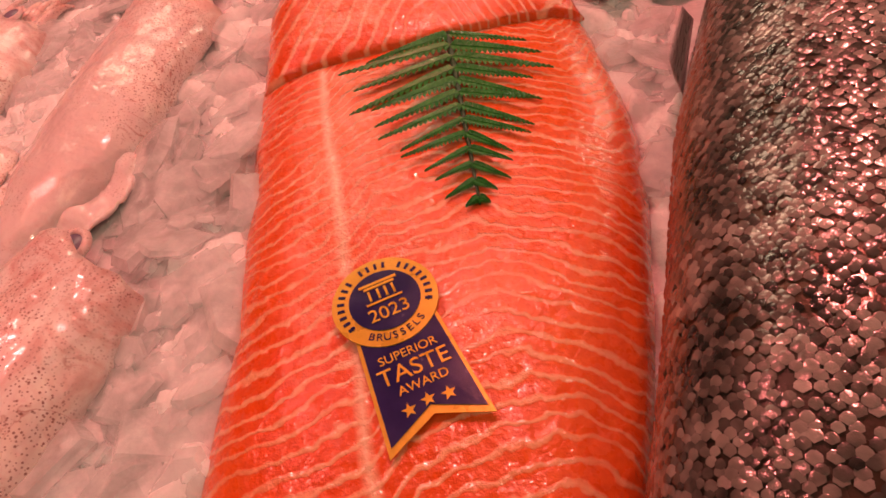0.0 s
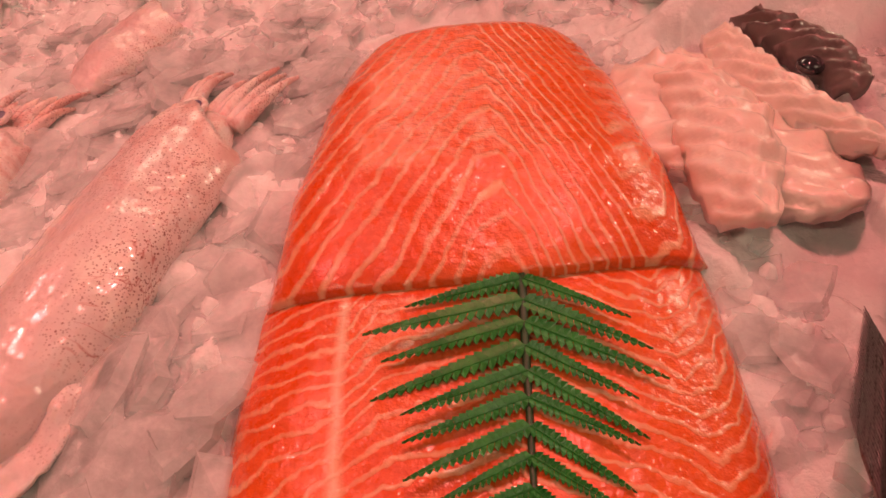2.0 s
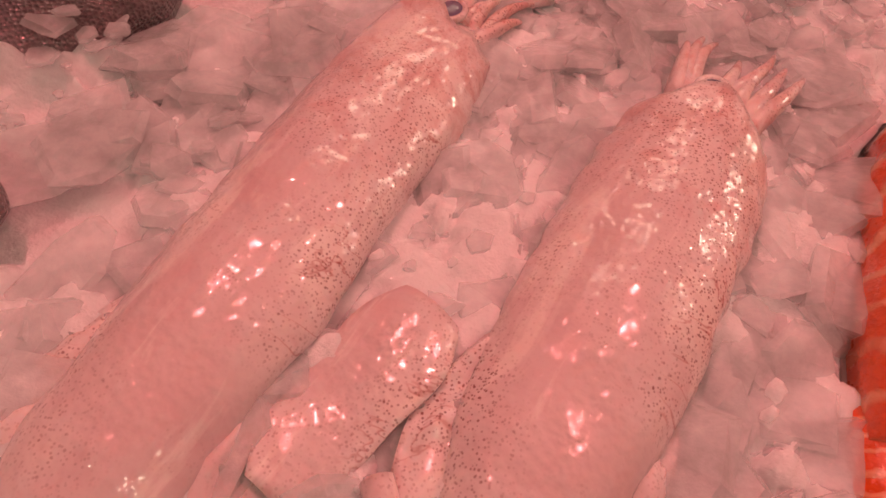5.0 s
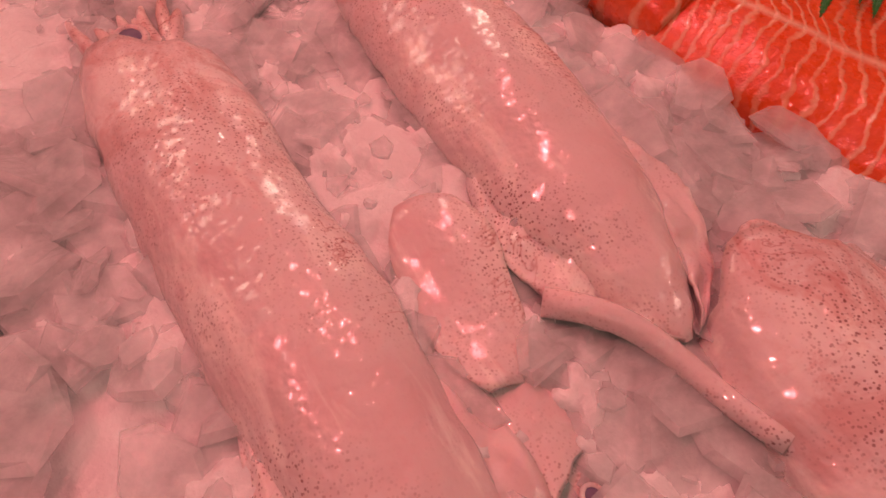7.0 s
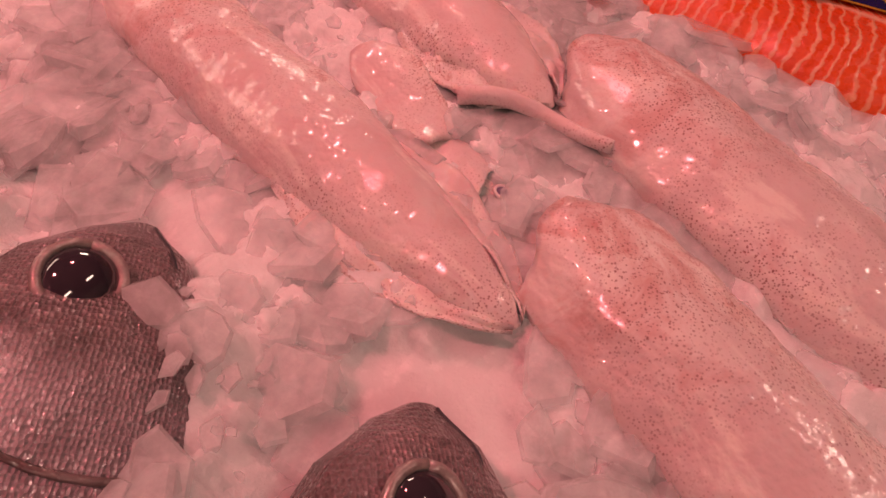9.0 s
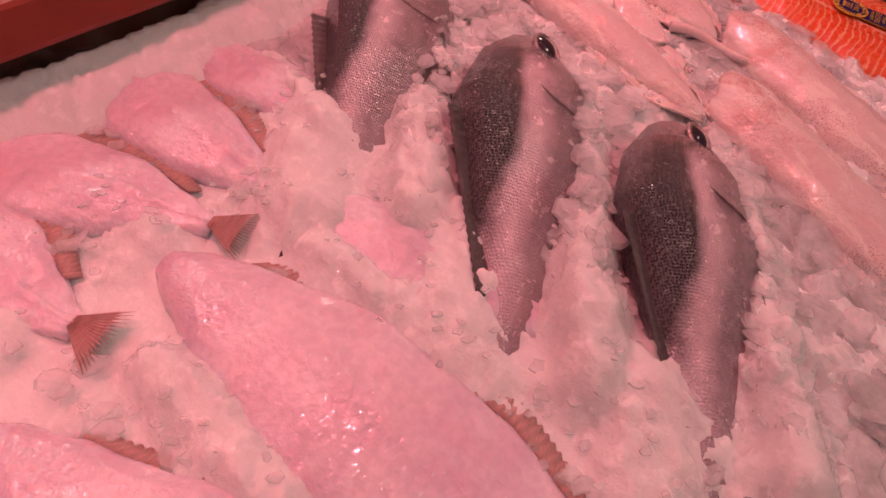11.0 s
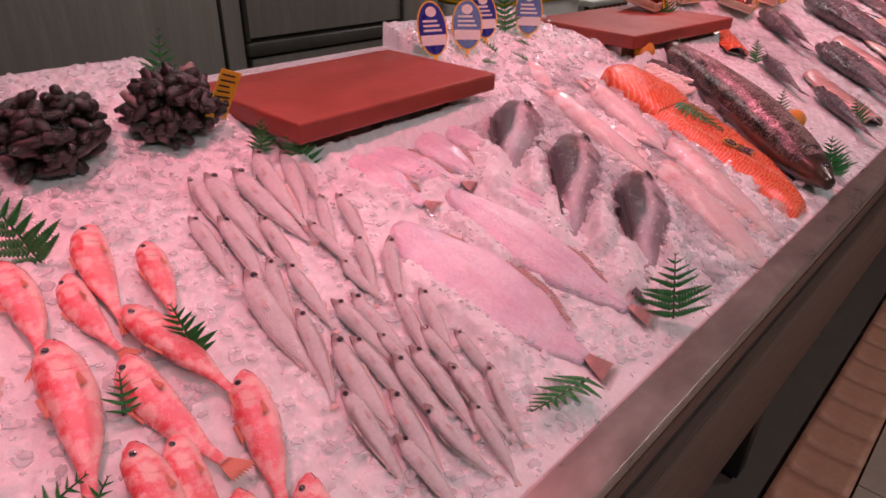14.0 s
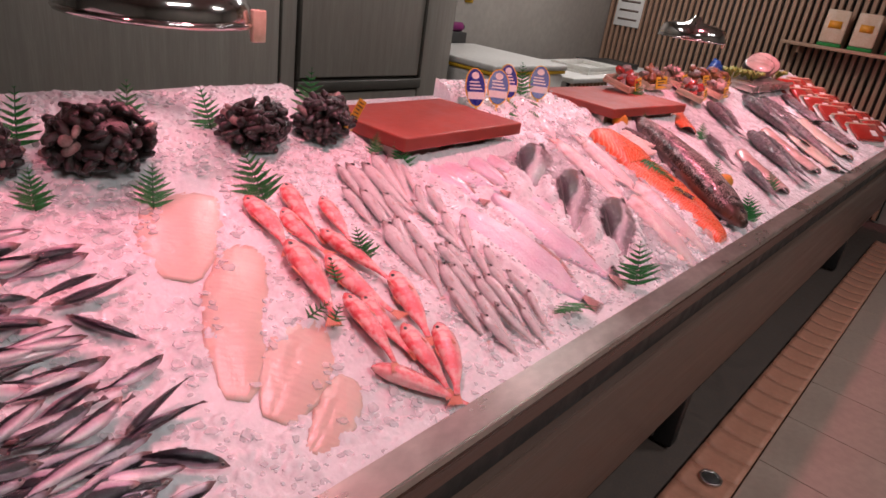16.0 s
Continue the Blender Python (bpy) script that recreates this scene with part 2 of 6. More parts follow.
M["red_fin"] = plain("red_fin_skin", (0.74, 0.30, 0.20), (0.60, 0.18, 0.12), 30, 0.3, stretch=(4, 60, 4))
M["flat"] = plain("flatfish_skin", (0.86, 0.74, 0.82), (0.74, 0.56, 0.68), 26, 0.36, bump=0.65, detail=2.0, Coat_Weight=1.0, Coat_Roughness=0.06, Coat_IOR=1.6, Subsurface_Weight=0.4, Subsurface_Radius=(0.03, 0.015, 0.012), Subsurface_Scale=0.4)
M["flat_fin"] = plain("flatfish_fin", (0.60, 0.38, 0.35), (0.42, 0.24, 0.22), 30, 0.3, stretch=(80, 4, 4))
M["squid"] = squid_material("squid_skin", (0.70, 0.54, 0.55))
M["squid_pink"] = squid_material("squid_pink_skin", (0.72, 0.50, 0.52), 0.8)
M["squid_eye"] = plain("squid_eye", (0.10, 0.085, 0.17), (0.26, 0.20, 0.28), 60, 0.15)
M["squid_arm"] = squid_material("squid_arm_skin", (0.72, 0.42, 0.36), 1.0)
M["fillet_low"] = salmon_material("salmon_flesh_lower", 118, [(0.0, 0.30), (0.2, 0.20), (0.27, 0.06), (0.5, 0.0), (0.62, 0.12), (0.86, 0.42), (0.93, 0.32), (1.0, 0.10)], 0.1, -0.062)
M["fillet_top"] = salmon_material("salmon_flesh_upper", 54, [(0.0, 0.62), (0.25, 0.34), (0.46, 0.03), (0.52, 0.0), (0.56, 0.07), (0.80, 0.78), (0.88, 0.74), (1.0, 0.45)], 0.1, None, reach=0.22)
M["salmon_pale"] = translucent_fillet("salmon_collar_flesh", (0.92, 0.78, 0.73), (0.86, 0.62, 0.57))
M["white_fillet"] = translucent_fillet("white_fish_flesh", (0.76, 0.60, 0.52), (0.68, 0.51, 0.44))
M["leaf"] = plain("fern_green", (0.030, 0.31, 0.060), (0.012, 0.17, 0.034), 40, 0.32, bump=0.2, Coat_Weight=0.3)
M["stem"] = plain("fern_stem", (0.02, 0.09, 0.035), (0.012, 0.05, 0.02), 40, 0.4)
M["board"] = plain("red_plastic_board", (0.36, 0.058, 0.036), (0.30, 0.048, 0.030), 8, 0.42, bump=0.1)
M["steel"] = plain("brushed_steel", (0.64, 0.60, 0.54), (0.42, 0.39, 0.35), 9, 0.30, metal=0.78, stretch=(0.6, 1, 1), bump=0.05)
M["chrome"] = plain("lamp_chrome", (0.78, 0.76, 0.74), (0.66, 0.64, 0.62), 8, 0.12, metal=1.0, bump=0.03)
M["fascia"] = plain("brown_lacquer", (0.15, 0.075, 0.055), (0.10, 0.050, 0.038), 3, 0.34, stretch=(0.4, 8, 8))
M["black"] = plain("black_rubber", (0.02, 0.02, 0.02), (0.012, 0.012, 0.012), 20, 0.45)
M["panel"] = plain("front_panel", (0.17, 0.11, 0.085), (0.12, 0.075, 0.058), 3, 0.38, stretch=(0.4, 6, 6))
M["dark"] = plain("dark_parts_and_shade", (0.03, 0.028, 0.026), (0.02, 0.018, 0.016), 8, 0.6)
M["cabinet"] = plain("grey_wood_laminate", (0.40, 0.37, 0.32), (0.33, 0.30, 0.26), 3.0, 0.45, stretch=(9, 9, 0.5), bump=0.08)
M["cabinet_dark"] = plain("cabinet_profile", (0.10, 0.09, 0.075), (0.07, 0.065, 0.055), 10, 0.4)
M["curb"] = plain("terracotta_coping", (0.62, 0.30, 0.20), (0.50, 0.22, 0.145), 6, 0.4, bump=0.2)
M["tile"] = plain("floor_tile", (0.44, 0.33, 0.27), (0.38, 0.28, 0.23), 5, 0.4, bump=0.1)
M["grout"] = plain("grout", (0.12, 0.09, 0.075), (0.08, 0.06, 0.05), 30, 0.8)
M["plaster"] = plain("wall_paint", (0.34, 0.31, 0.27), (0.29, 0.26, 0.23), 3, 0.7)
M["slat"] = plain("oak_slat", (0.44, 0.27, 0.18), (0.33, 0.19, 0.12), 6, 0.45, stretch=(20, 20, 1))
M["white"] = plain("white_plastic", (0.72, 0.70, 0.65), (0.64, 0.62, 0.57), 6, 0.4)
M["shell"] = plain("barnacle_shell", (0.028, 0.016, 0.015), (0.008, 0.006, 0.006), 60, 0.3, bump=0.6, Coat_Weight=0.5)
M["shell_tip"] = plain("barnacle_tip", (0.42, 0.33, 0.30), (0.16, 0.09, 0.08), 90, 0.45, bump=0.5)
M["yellow"] = plain("yellow_paper", (0.85, 0.52, 0.03), (0.78, 0.44, 0.02), 12, 0.5)
M["ink"] = plain("dark_ink", (0.03, 0.03, 0.04), (0.02, 0.02, 0.03), 30, 0.5, bump=0.0)
M["blue"] = plain("label_blue", (0.03, 0.035, 0.30), (0.02, 0.022, 0.24), 12, 0.3, bump=0.05)
M["navy"] = plain("sticker_navy", (0.020, 0.014, 0.115), (0.014, 0.010, 0.09), 60, 0.22, bump=0.05)
M["gold"] = plain("sticker_gold", (0.80, 0.50, 0.085), (0.72, 0.42, 0.06), 60, 0.3, metal=0.25, bump=0.05)
M["paper"] = plain("paper_white", (0.80, 0.78, 0.74), (0.74, 0.72, 0.68), 20, 0.5)
M["orange"] = plain("lemon_peel", (0.80, 0.33, 0.02), (0.72, 0.26, 0.015), 60, 0.35, bump=0.5)
M["eye_black"] = plain("fish_pupil", (0.022, 0.016, 0.024), (0.05, 0.036, 0.05), 8, 0.07, bump=0.0, Coat_Weight=1.0)
M["eye_ring"] = plain("fish_iris", (0.62, 0.52, 0.50), (0.34, 0.26, 0.26), 50, 0.2, metal=0.5)
M["meat"] = plain("shrink_packed_meat", (0.50, 0.05, 0.035), (0.36, 0.03, 0.02), 14, 0.15, Coat_Weight=1.0)
M["pack"] = plain("clear_tray", (0.70, 0.55, 0.42), (0.62, 0.42, 0.30), 12, 0.15)
M["blue_plastic"] = plain("blue_bag", (0.02, 0.10, 0.42), (0.02, 0.07, 0.30), 14, 0.3)
M["cooked"] = plain("cooked_shell", (0.42, 0.15, 0.055), (0.20, 0.06, 0.025), 40, 0.35, bump=0.4, Coat_Weight=0.4)
M["salad"] = plain("salad_leaf", (0.42, 0.40, 0.08), (0.20, 0.24, 0.04), 30, 0.45, bump=0.3)
M["purple"] = plain("purple_roll", (0.25, 0.03, 0.16), (0.18, 0.02, 0.11), 14, 0.4)


# ---- shapes ----
S0, SL = 0.834, 0.288
TILT = math.atan(SL)
UP = Vector((0, -SL, 1)).normalized()
KEEP_OUT = []  # (a, b, radius): stretches of the bed that goods cover


HEAP = 0.016


def bed(x, y):
    """The mean height of the ice."""
    return S0 + SL * y + HEAP * max(0.0, min(1.0, (y - 0.66) / 0.10))


def mesh_of(name, bm, material, smooth=True):
    bmesh.ops.recalc_face_normals(bm, faces=bm.faces)
    me = bpy.data.meshes.new(name)
    bm.to_mesh(me)
    bm.free()
    for p in me.polygons:
        p.use_smooth = smooth
    for mt in material if isinstance(material, (list, tuple)) else [material]:
        me.materials.append(mt)
    return me


def part(name, data, material, parent, label="", smooth=True, at=None):
    """Links a bmesh, or a mesh that is already made, as one object under a thing or a part."""
    me = data if isinstance(data, bpy.types.Mesh) else mesh_of(name, data, material, smooth)
    ob = new(name, me)
    ob.parent = parent
    if at is not None:
        ob.matrix_basis = at
    return tagged(ob, label)


def thing(name, m, label, category, group="", scale=1.0):
    ob = new(name)
    ob.empty_display_size = 0.05
    ob.matrix_basis = m @ Matrix.Diagonal((scale, scale, scale, 1))
    return tagged(ob, label, category, group)


def solid(name, data, material, label, category, group="", kind="", smooth=False, at=None):
    me = data if isinstance(data, bpy.types.Mesh) else mesh_of(name, data, material, smooth)
    ob = new(name, me)
    if at is not None:
        ob.matrix_basis = at
    return tagged(ob, label, category, group, kind)


def lay(a, b, lift=0.0, roll=0.0):
    """The pose of a thing that lies on the ice: its +x runs from b to a, its +z away from the ice."""
    p, q = Vector((a[0], a[1], bed(*a))), Vector((b[0], b[1], bed(*b)))
    x = (p - q).normalized()
    y = UP.cross(x)
    m = Matrix((x, y, UP)).transposed().to_4x4()
    return Matrix.Translation((p + q) / 2 + UP * lift) @ m @ pose(0, 0, 0, roll, 0, 0)


def span(a, b):
    return (Vector((a[0], a[1], bed(*a))) - Vector((b[0], b[1], bed(*b)))).length


def box(bm, x0, y0, z0, x1, y1, z1, bevel=0.0):
    r = bmesh.ops.create_cube(bm, size=1.0, matrix=Matrix.Translation(((x0 + x1) / 2, (y0 + y1) / 2, (z0 + z1) / 2)) @ Matrix.Diagonal((x1 - x0, y1 - y0, z1 - z0, 1)))
    if bevel:
        es = list({e for v in r["verts"] for e in v.link_edges})
        bmesh.ops.bevel(bm, geom=es, offset=bevel, segments=2, affect="EDGES", profile=0.5)
    return bm


def curve_at(stops, s):
    """Smooth interpolation of (place, value) stops."""
    for (a, u), (b, v) in zip(stops, stops[1:]):
        if s <= b:
            t = max(0.0, (s - a) / (b - a))
            t = t * t * (3 - 2 * t) * 0.5 + t * 0.5
            return u + (v - u) * t
    return stops[-1][1]


def loft(bm, rings, close=True):
    """Joins rings of points with quads and closes both ends."""
    rows = [[bm.verts.new(p) for p in r] for r in rings]
    n = len(rows[0])
    for a, b in zip(rows, rows[1:]):
        for i in range(n if close else n - 1):
            bm.faces.new((a[i], a[(i + 1) % n], b[(i + 1) % n], b[i]))
    if close:
        bm.faces.new(rows[0][::-1])
        bm.faces.new(rows[-1])
    return bm


def tube(bm, pts, radii, n=8, flat=1.0):
    """A round rod along points, with a radius at each."""
    pts = [Vector(p) for p in pts]
    rings = []
    for i, p in enumerate(pts):
        d = (pts[min(i + 1, len(pts) - 1)] - pts[max(i - 1, 0)]).normalized()
        u = d.cross(Vector((0, 0, 1)))
        u = u.normalized() if u.length > 1e-4 else Vector((1, 0, 0))
        w = u.cross(d).normalized()
        r = radii[i] if isinstance(radii, (list, tuple)) else radii
        rings.append([p + u * math.cos(2 * math.pi * k / n) * r + w * math.sin(2 * math.pi * k / n) * r * flat for k in range(n)])
    return loft(bm, rings)


def sheet(bm, f, nu, nv, thick):
    """A closed sheet over f(u, v), u and v from 0 to 1, thick metres through in z."""
    top = [[bm.verts.new(f(i / nu, j / nv)) for j in range(nv + 1)] for i in range(nu + 1)]
    low = [[bm.verts.new(v.co - Vector((0, 0, thick(i / nu, j / nv) if callable(thick) else thick))) for j, v in enumerate(r)] for i, r in enumerate(top)]
    for i in range(nu):
        for j in range(nv):
            bm.faces.new((top[i][j], top[i + 1][j], top[i + 1][j + 1], top[i][j + 1]))
            bm.faces.new((low[i][j], low[i][j + 1], low[i + 1][j + 1], low[i + 1][j]))
    for i in range(nu):
        bm.faces.new((top[i][0], low[i][0], low[i + 1][0], top[i + 1][0]))
        bm.faces.new((top[i][nv], top[i + 1][nv], low[i + 1][nv], low[i][nv]))
    for j in range(nv):
        bm.faces.new((top[0][j], top[0][j + 1], low[0][j + 1], low[0][j]))
        bm.faces.new((top[nu][j], low[nu][j], low[nu][j + 1], top[nu][j + 1]))
    return bm


def wob(p, scale, seed=0.0):
    return noise.noise(Vector(p) * scale + Vector((seed, seed * 0.7, -seed)))


# ---- the hall ----
X0, X1, YB, Y1, ZC = -2.6, 7.1, -3.6, 3.1, 3.0
hall = {
    "floor": ((X0, YB, -0.14, X1, Y1, -0.02), "grout", "grouted bed under the tiled market floor", "floor"),
    "wall_west": ((X0 - 0.15, YB, -0.14, X0, Y1, ZC), "plaster", "plain painted wall at the counter's end", "wall"),
    "wall_east": ((X1, YB, -0.14, X1 + 0.15, Y1, ZC), "plaster", "dark wall behind the wooden slats", "wall"),
    "wall_south": ((X0 - 0.15, YB - 0.15, -0.14, X1 + 0.15, YB, ZC), "plaster", "plain painted wall across the market hall", "wall"),
    "wall_north": ((X0 - 0.15, Y1, -0.14, X1 + 0.15, Y1 + 0.15, ZC), "plaster", "plain painted wall behind the cabinets", "wall"),
    "ceiling": ((X0 - 0.15, YB - 0.15, ZC, X1 + 0.15, Y1 + 0.15, ZC + 0.12), "plaster", "plain painted ceiling of the hall", "ceiling"),
}
SET = {}
for key, (b, mt, lab, cat) in hall.items():
    SET[key] = solid(key, box(bmesh.new(), *b), M[mt], lab, cat, kind="structure")


def slats():
    """Upright oak slats on the far wall, each a piece of its own."""
    bm = bmesh.new()
    box(bm, -0.018, -0.017, 0.0, 0.018, 0.017, 2.98, 0.003)
    me = mesh_of("slat", bm, M["slat"], False)
    backing = solid("slat_backing", box(bmesh.new(), X1 - 0.012, 0.0, 0.0, X1 - 0.002, Y1, 2.99), M["dark"], "dark backing board behind wooden slats", "wall", kind="structure")
    y = 0.03
    while y < Y1 - 0.03:
        part("slat", me, None, backing, at=pose(X1 - 0.034, y, 0.002))
        y += 0.062


def floor_tiles():
    for i in range(16):
        for j in range(4):
            sx, sy = 0.40, 0.40
            x, y = 0.3 + i * sx, -0.275 - (j + 1) * sy
            if (i, j) == (0, 0):
                bm = bmesh.new()
                box(bm, 0.002, 0.002, -0.019, sx - 0.002, sy - 0.002, 0.0, 0.002)
                me = mesh_of("tile", bm, M["tile"], False)
            part("tile", me, None, SET["floor"], at=pose(x, y, 0))


def coping():
    """Dished terracotta gutter tiles along the foot of the counter."""
    w, n = 0.145, 12
    bm = bmesh.new()

    def f(u, v):
        return Vector((u * (w - 0.004), (v - 0.5) * 0.172, 0.008 - 0.010 * math.sin(math.pi * v) + 0.002 * math.sin(math.pi * u)))
    sheet(bm, f, 4, 8, 0.03)
    me = mesh_of("gutter_tile", bm, M["curb"])
    for i in range(42):
        part("gutter_tile", me, None, SET["floor"], at=pose(0.3 + i * w, -0.185, 0.0))
    drain = thing("floor_drain", pose(2.43, -0.19, 0.004), "round chrome drain set in the terracotta gutter", "drain")
    bm = bmesh.new()
    tube(bm, [(0.036 * math.cos(a / 24 * 2 * math.pi), 0.036 * math.sin(a / 24 * 2 * math.pi), 0.004) for a in range(25)], 0.006, 6)
    part("rim", bm, M["chrome"], drain)
    bm = bmesh.new()
    bmesh.ops.create_cone(bm, cap_ends=True, segments=24, radius1=0.034, radius2=0.03, depth=0.006)
    part("grate", bm, M["dark"], drain)


def counter():
    c = thing("fish_counter", pose(0, 0, 0), "long sloping fish counter with a steel front rail and brown panels", "counter")
    xa, xb = -1.2, 6.6

    def run(name, prof, mt, lab=""):
        bm = bmesh.new()
        loft(bm, [[Vector((x, y, z)) for y, z in prof] for x in (xa, xb)])
        bmesh.ops.bevel(bm, geom=[e for e in bm.edges if abs(e.verts[0].co.x - e.verts[1].co.x) > 1], offset=0.003, segments=2, affect="EDGES")
        part(name, bm, M[mt], c, lab, smooth=False)
    run("rail", [(-0.056, 0.826), (-0.056, 0.847), (0.0, 0.851), (0.004, 0.826)], "steel", "brushed steel rail with scratches")
    run("fascia", [(-0.050, 0.775), (-0.056, 0.785), (-0.056, 0.824), (-0.02, 0.824), (-0.02, 0.775)], "fascia", "brown lacquered fascia")
    run("groove", [(-0.036, 0.70), (-0.036, 0.772), (0.0, 0.772), (0.0, 0.70)], "black", "black recessed groove")
    run("panel", [(-0.052, 0.698), (-0.057, 0.68), (-0.022, 0.235), (0.02, 0.235), (0.02, 0.698)], "panel", "brown-grey lower front panel")
    # the shade below the front panel is put into the plinth's near-black colour
    run("plinth", [(0.06, 0.0), (0.06, 0.22), (0.30, 0.22), (0.30, 0.0)], "dark", "recessed plinth, near-black for the shade under the counter")
    run("tray", [(0.006, 0.60), (0.006, 0.80), (1.06, 1.06), (1.06, 0.60)], "steel", "steel tray under the ice")
    run("back_panel", [(1.064, 0.1), (1.064, 1.07), (1.09, 1.07), (1.09, 0.1)], "steel")
    for x in (-0.3, 2.47, 5.25):
        part("leg", box(bmesh.new(), x, -0.02, 0.0, x + 0.06, 0.05, 0.228, 0.004), M["black"], c)


def cabinets():
    """Grey laminate cupboards along the back, with dark profiles between the doors."""
    y = 2.3
    xs = (-1.6, -0.4, 0.9, 2.31, 3.63)
    for i, (a, b) in enumerate(zip(xs, xs[1:])):
        c = thing("tall_cabinet", pose(a, y, 0), "tall grey wood-laminate cabinet with dark door profiles", "cabinet", "cabinets along the back wall")
        w = b - a
        part("body", box(bmesh.new(), 0.0, 0.02, 0.0, w - 0.004, 0.75, 2.6), M["cabinet_dark"], c)
        if i == 3:
            part("side_panel", box(bmesh.new(), 0.006, -0.002, 0.02, 0.09, 0.018, 2.59, 0.002), M["cabinet"], c)
            part("door", box(bmesh.new(), 0.115, -0.012, 0.89, 1.0, 0.016, 2.58, 0.004), M["cabinet"], c)
            part("drawer", box(bmesh.new(), 0.115, -0.012, 0.12, 1.0, 0.016, 0.80, 0.004), M["cabinet"], c)
            part("door_profile", box(bmesh.new(), 0.095, -0.03, 0.815, 1.02, 0.012, 0.872, 0.006), M["cabinet_dark"], c, "dark metal grip profile")
            part("door_profile", box(bmesh.new(), 0.094, -0.02, 0.88, 0.112, 0.012, 2.59, 0.002), M["cabinet_dark"], c)
            part("door_profile", box(bmesh.new(), 1.004, -0.02, 0.88, 1.02, 0.012, 2.59, 0.002), M["cabinet_dark"], c)
            part("side_panel", box(bmesh.new(), 1.026, -0.002, 0.02, w - 0.03, 0.018, 2.59, 0.002), M["cabinet"], c)
        else:
            part("door", box(bmesh.new(), 0.012, -0.008, 0.02, w - 0.016, 0.016, 2.58, 0.003), M["cabinet"], c)


def back_bench():
    f = thing("chest_freezer", pose(3.72, 2.02, 0), "off-white chest freezer with a yellow-edged lid", "freezer")
    part("body", box(bmesh.new(), 0.0, 0.0, 0.0, 0.88, 0.9, 0.93, 0.02), M["white"], f)
    part("seal", box(bmesh.new(), -0.005, -0.005, 0.934, 0.885, 0.905, 0.955, 0.006), M["yellow"], f, "yellowed lid seal")
    part("lid", box(bmesh.new(), -0.01, -0.012, 0.957, 0.89, 0.91, 1.0, 0.012), M["white"], f)
    t = thing("work_table", pose(4.72, 2.0, 0), "white-topped work table with a slatted wooden front", "table")
    part("top", box(bmesh.new(), 0.0, 0.0, 0.86, 1.9, 0.8, 0.90, 0.008), M["white"], t)
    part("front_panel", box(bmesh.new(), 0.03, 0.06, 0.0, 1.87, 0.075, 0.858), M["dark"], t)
    bm = bmesh.new()
    me = mesh_of("front_slat", box(bm, 0, 0.03, 0.0, 0.03, 0.058, 0.856, 0.003), M["slat"], False)
    for i in range(30):
        part("front_slat", me, None, t, at=pose(0.05 + i * 0.061, 0, 0))
    tr = thing("plastic_tray", pose(5.1, 2.1, 0.9, 0, 0, 4), "shallow white plastic tray on the work table", "tray")
    part("base", box(bmesh.new(), 0, 0, 0.0, 0.6, 0.36, 0.02, 0.004), M["white"], tr)
    for b in ((0, 0, 0.021, 0.6, 0.015, 0.06), (0, 0.345, 0.021, 0.6, 0.36, 0.06), (0, 0.016, 0.021, 0.015, 0.344, 0.06), (0.585, 0.016, 0.021, 0.6, 0.344, 0.06)):
        part("rim", box(bmesh.new(), *b, 0.003), M["white"], tr)
    sc = thing("dark_tray", pose(5.55, 2.32, 0.9, 0, 0, -6), "dark flat tray on the work table", "tray")
    part("base", box(bmesh.new(), 0.2, 0.0, 0.0, 0.75, 0.35, 0.05, 0.01), M["dark"], sc)
    wb = thing("film_roll", pose(4.0, 2.96, 1.12), "purple roll of wrapping film on the freezer", "roll")
    part("film", tube(bmesh.new(), [(0, 0, 0), (0.45, 0, 0)], 0.035, 14), M["purple"], wb)
    part("core", tube(bmesh.new(), [(-0.03, 0, 0), (0.48, 0, 0)], 0.018, 12), M["dark"], wb)
    hold = thing("roll_holder", pose(4.0, 2.96, 1.002), "dark stand carrying a film roll", "holder")
    part("base", box(bmesh.new(), -0.02, -0.06, 0.0, 0.47, 0.06, 0.082, 0.006), M["dark"], hold)
    for x, z, mt in ((4.15, 1.30, "yellow"), (4.62, 1.30, "yellow"), (4.30, 1.31, "paper")):
        n = thing("wall_note", pose(x, 3.092, z), "small paper note pinned to the back wall", "note", "notes on the wall")
        part("sheet", box(bmesh.new(), 0, 0, 0, 0.10, 0.004, 0.16), M[mt], n)
    sign = thing("wall_sign", pose(X1 - 0.062, 2.70, 1.24), "framed grey sign on the slatted wall", "sign")
    part("board", box(bmesh.new(), 0, 0, 0, 0.006, 0.30, 0.34, 0.002), M["paper"], sign)
    for i in range(3):
        part("line", box(bmesh.new(), -0.003, 0.04, 0.06 + i * 0.09, -0.0005, 0.26, 0.08 + i * 0.09), M["panel"], sign)
    sh = thing("wall_shelf", pose(X1 - 0.20, 0.22, 1.34), "narrow oak wall shelf on the slatted wall", "shelf")
    part("board", box(bmesh.new(), -0.05, 0.0, 0, 0.145, 1.0, 0.03, 0.003), M["slat"], sh)
    for y in (0.1, 0.85):
        part("bracket", box(bmesh.new(), 0.0, y, -0.06, 0.145, y + 0.03, -0.001, 0.003), M["slat"], sh)
    for y in (0.34, 0.62, 0.86):
        p = thing("packet", pose(X1 - 0.16, y, 1.3705, 0, 0, 5), "cream paper packet with a green foot on the shelf", "packet", "packets on the shelf")
        part("bag", box(bmesh.new(), -0.04, -0.09, 0.03, 0.04, 0.09, 0.30, 0.012), M["pack"], p)
        part("foot", box(bmesh.new(), -0.042, -0.092, 0.0, 0.042, 0.092, 0.029, 0.004), M["leaf"], p)
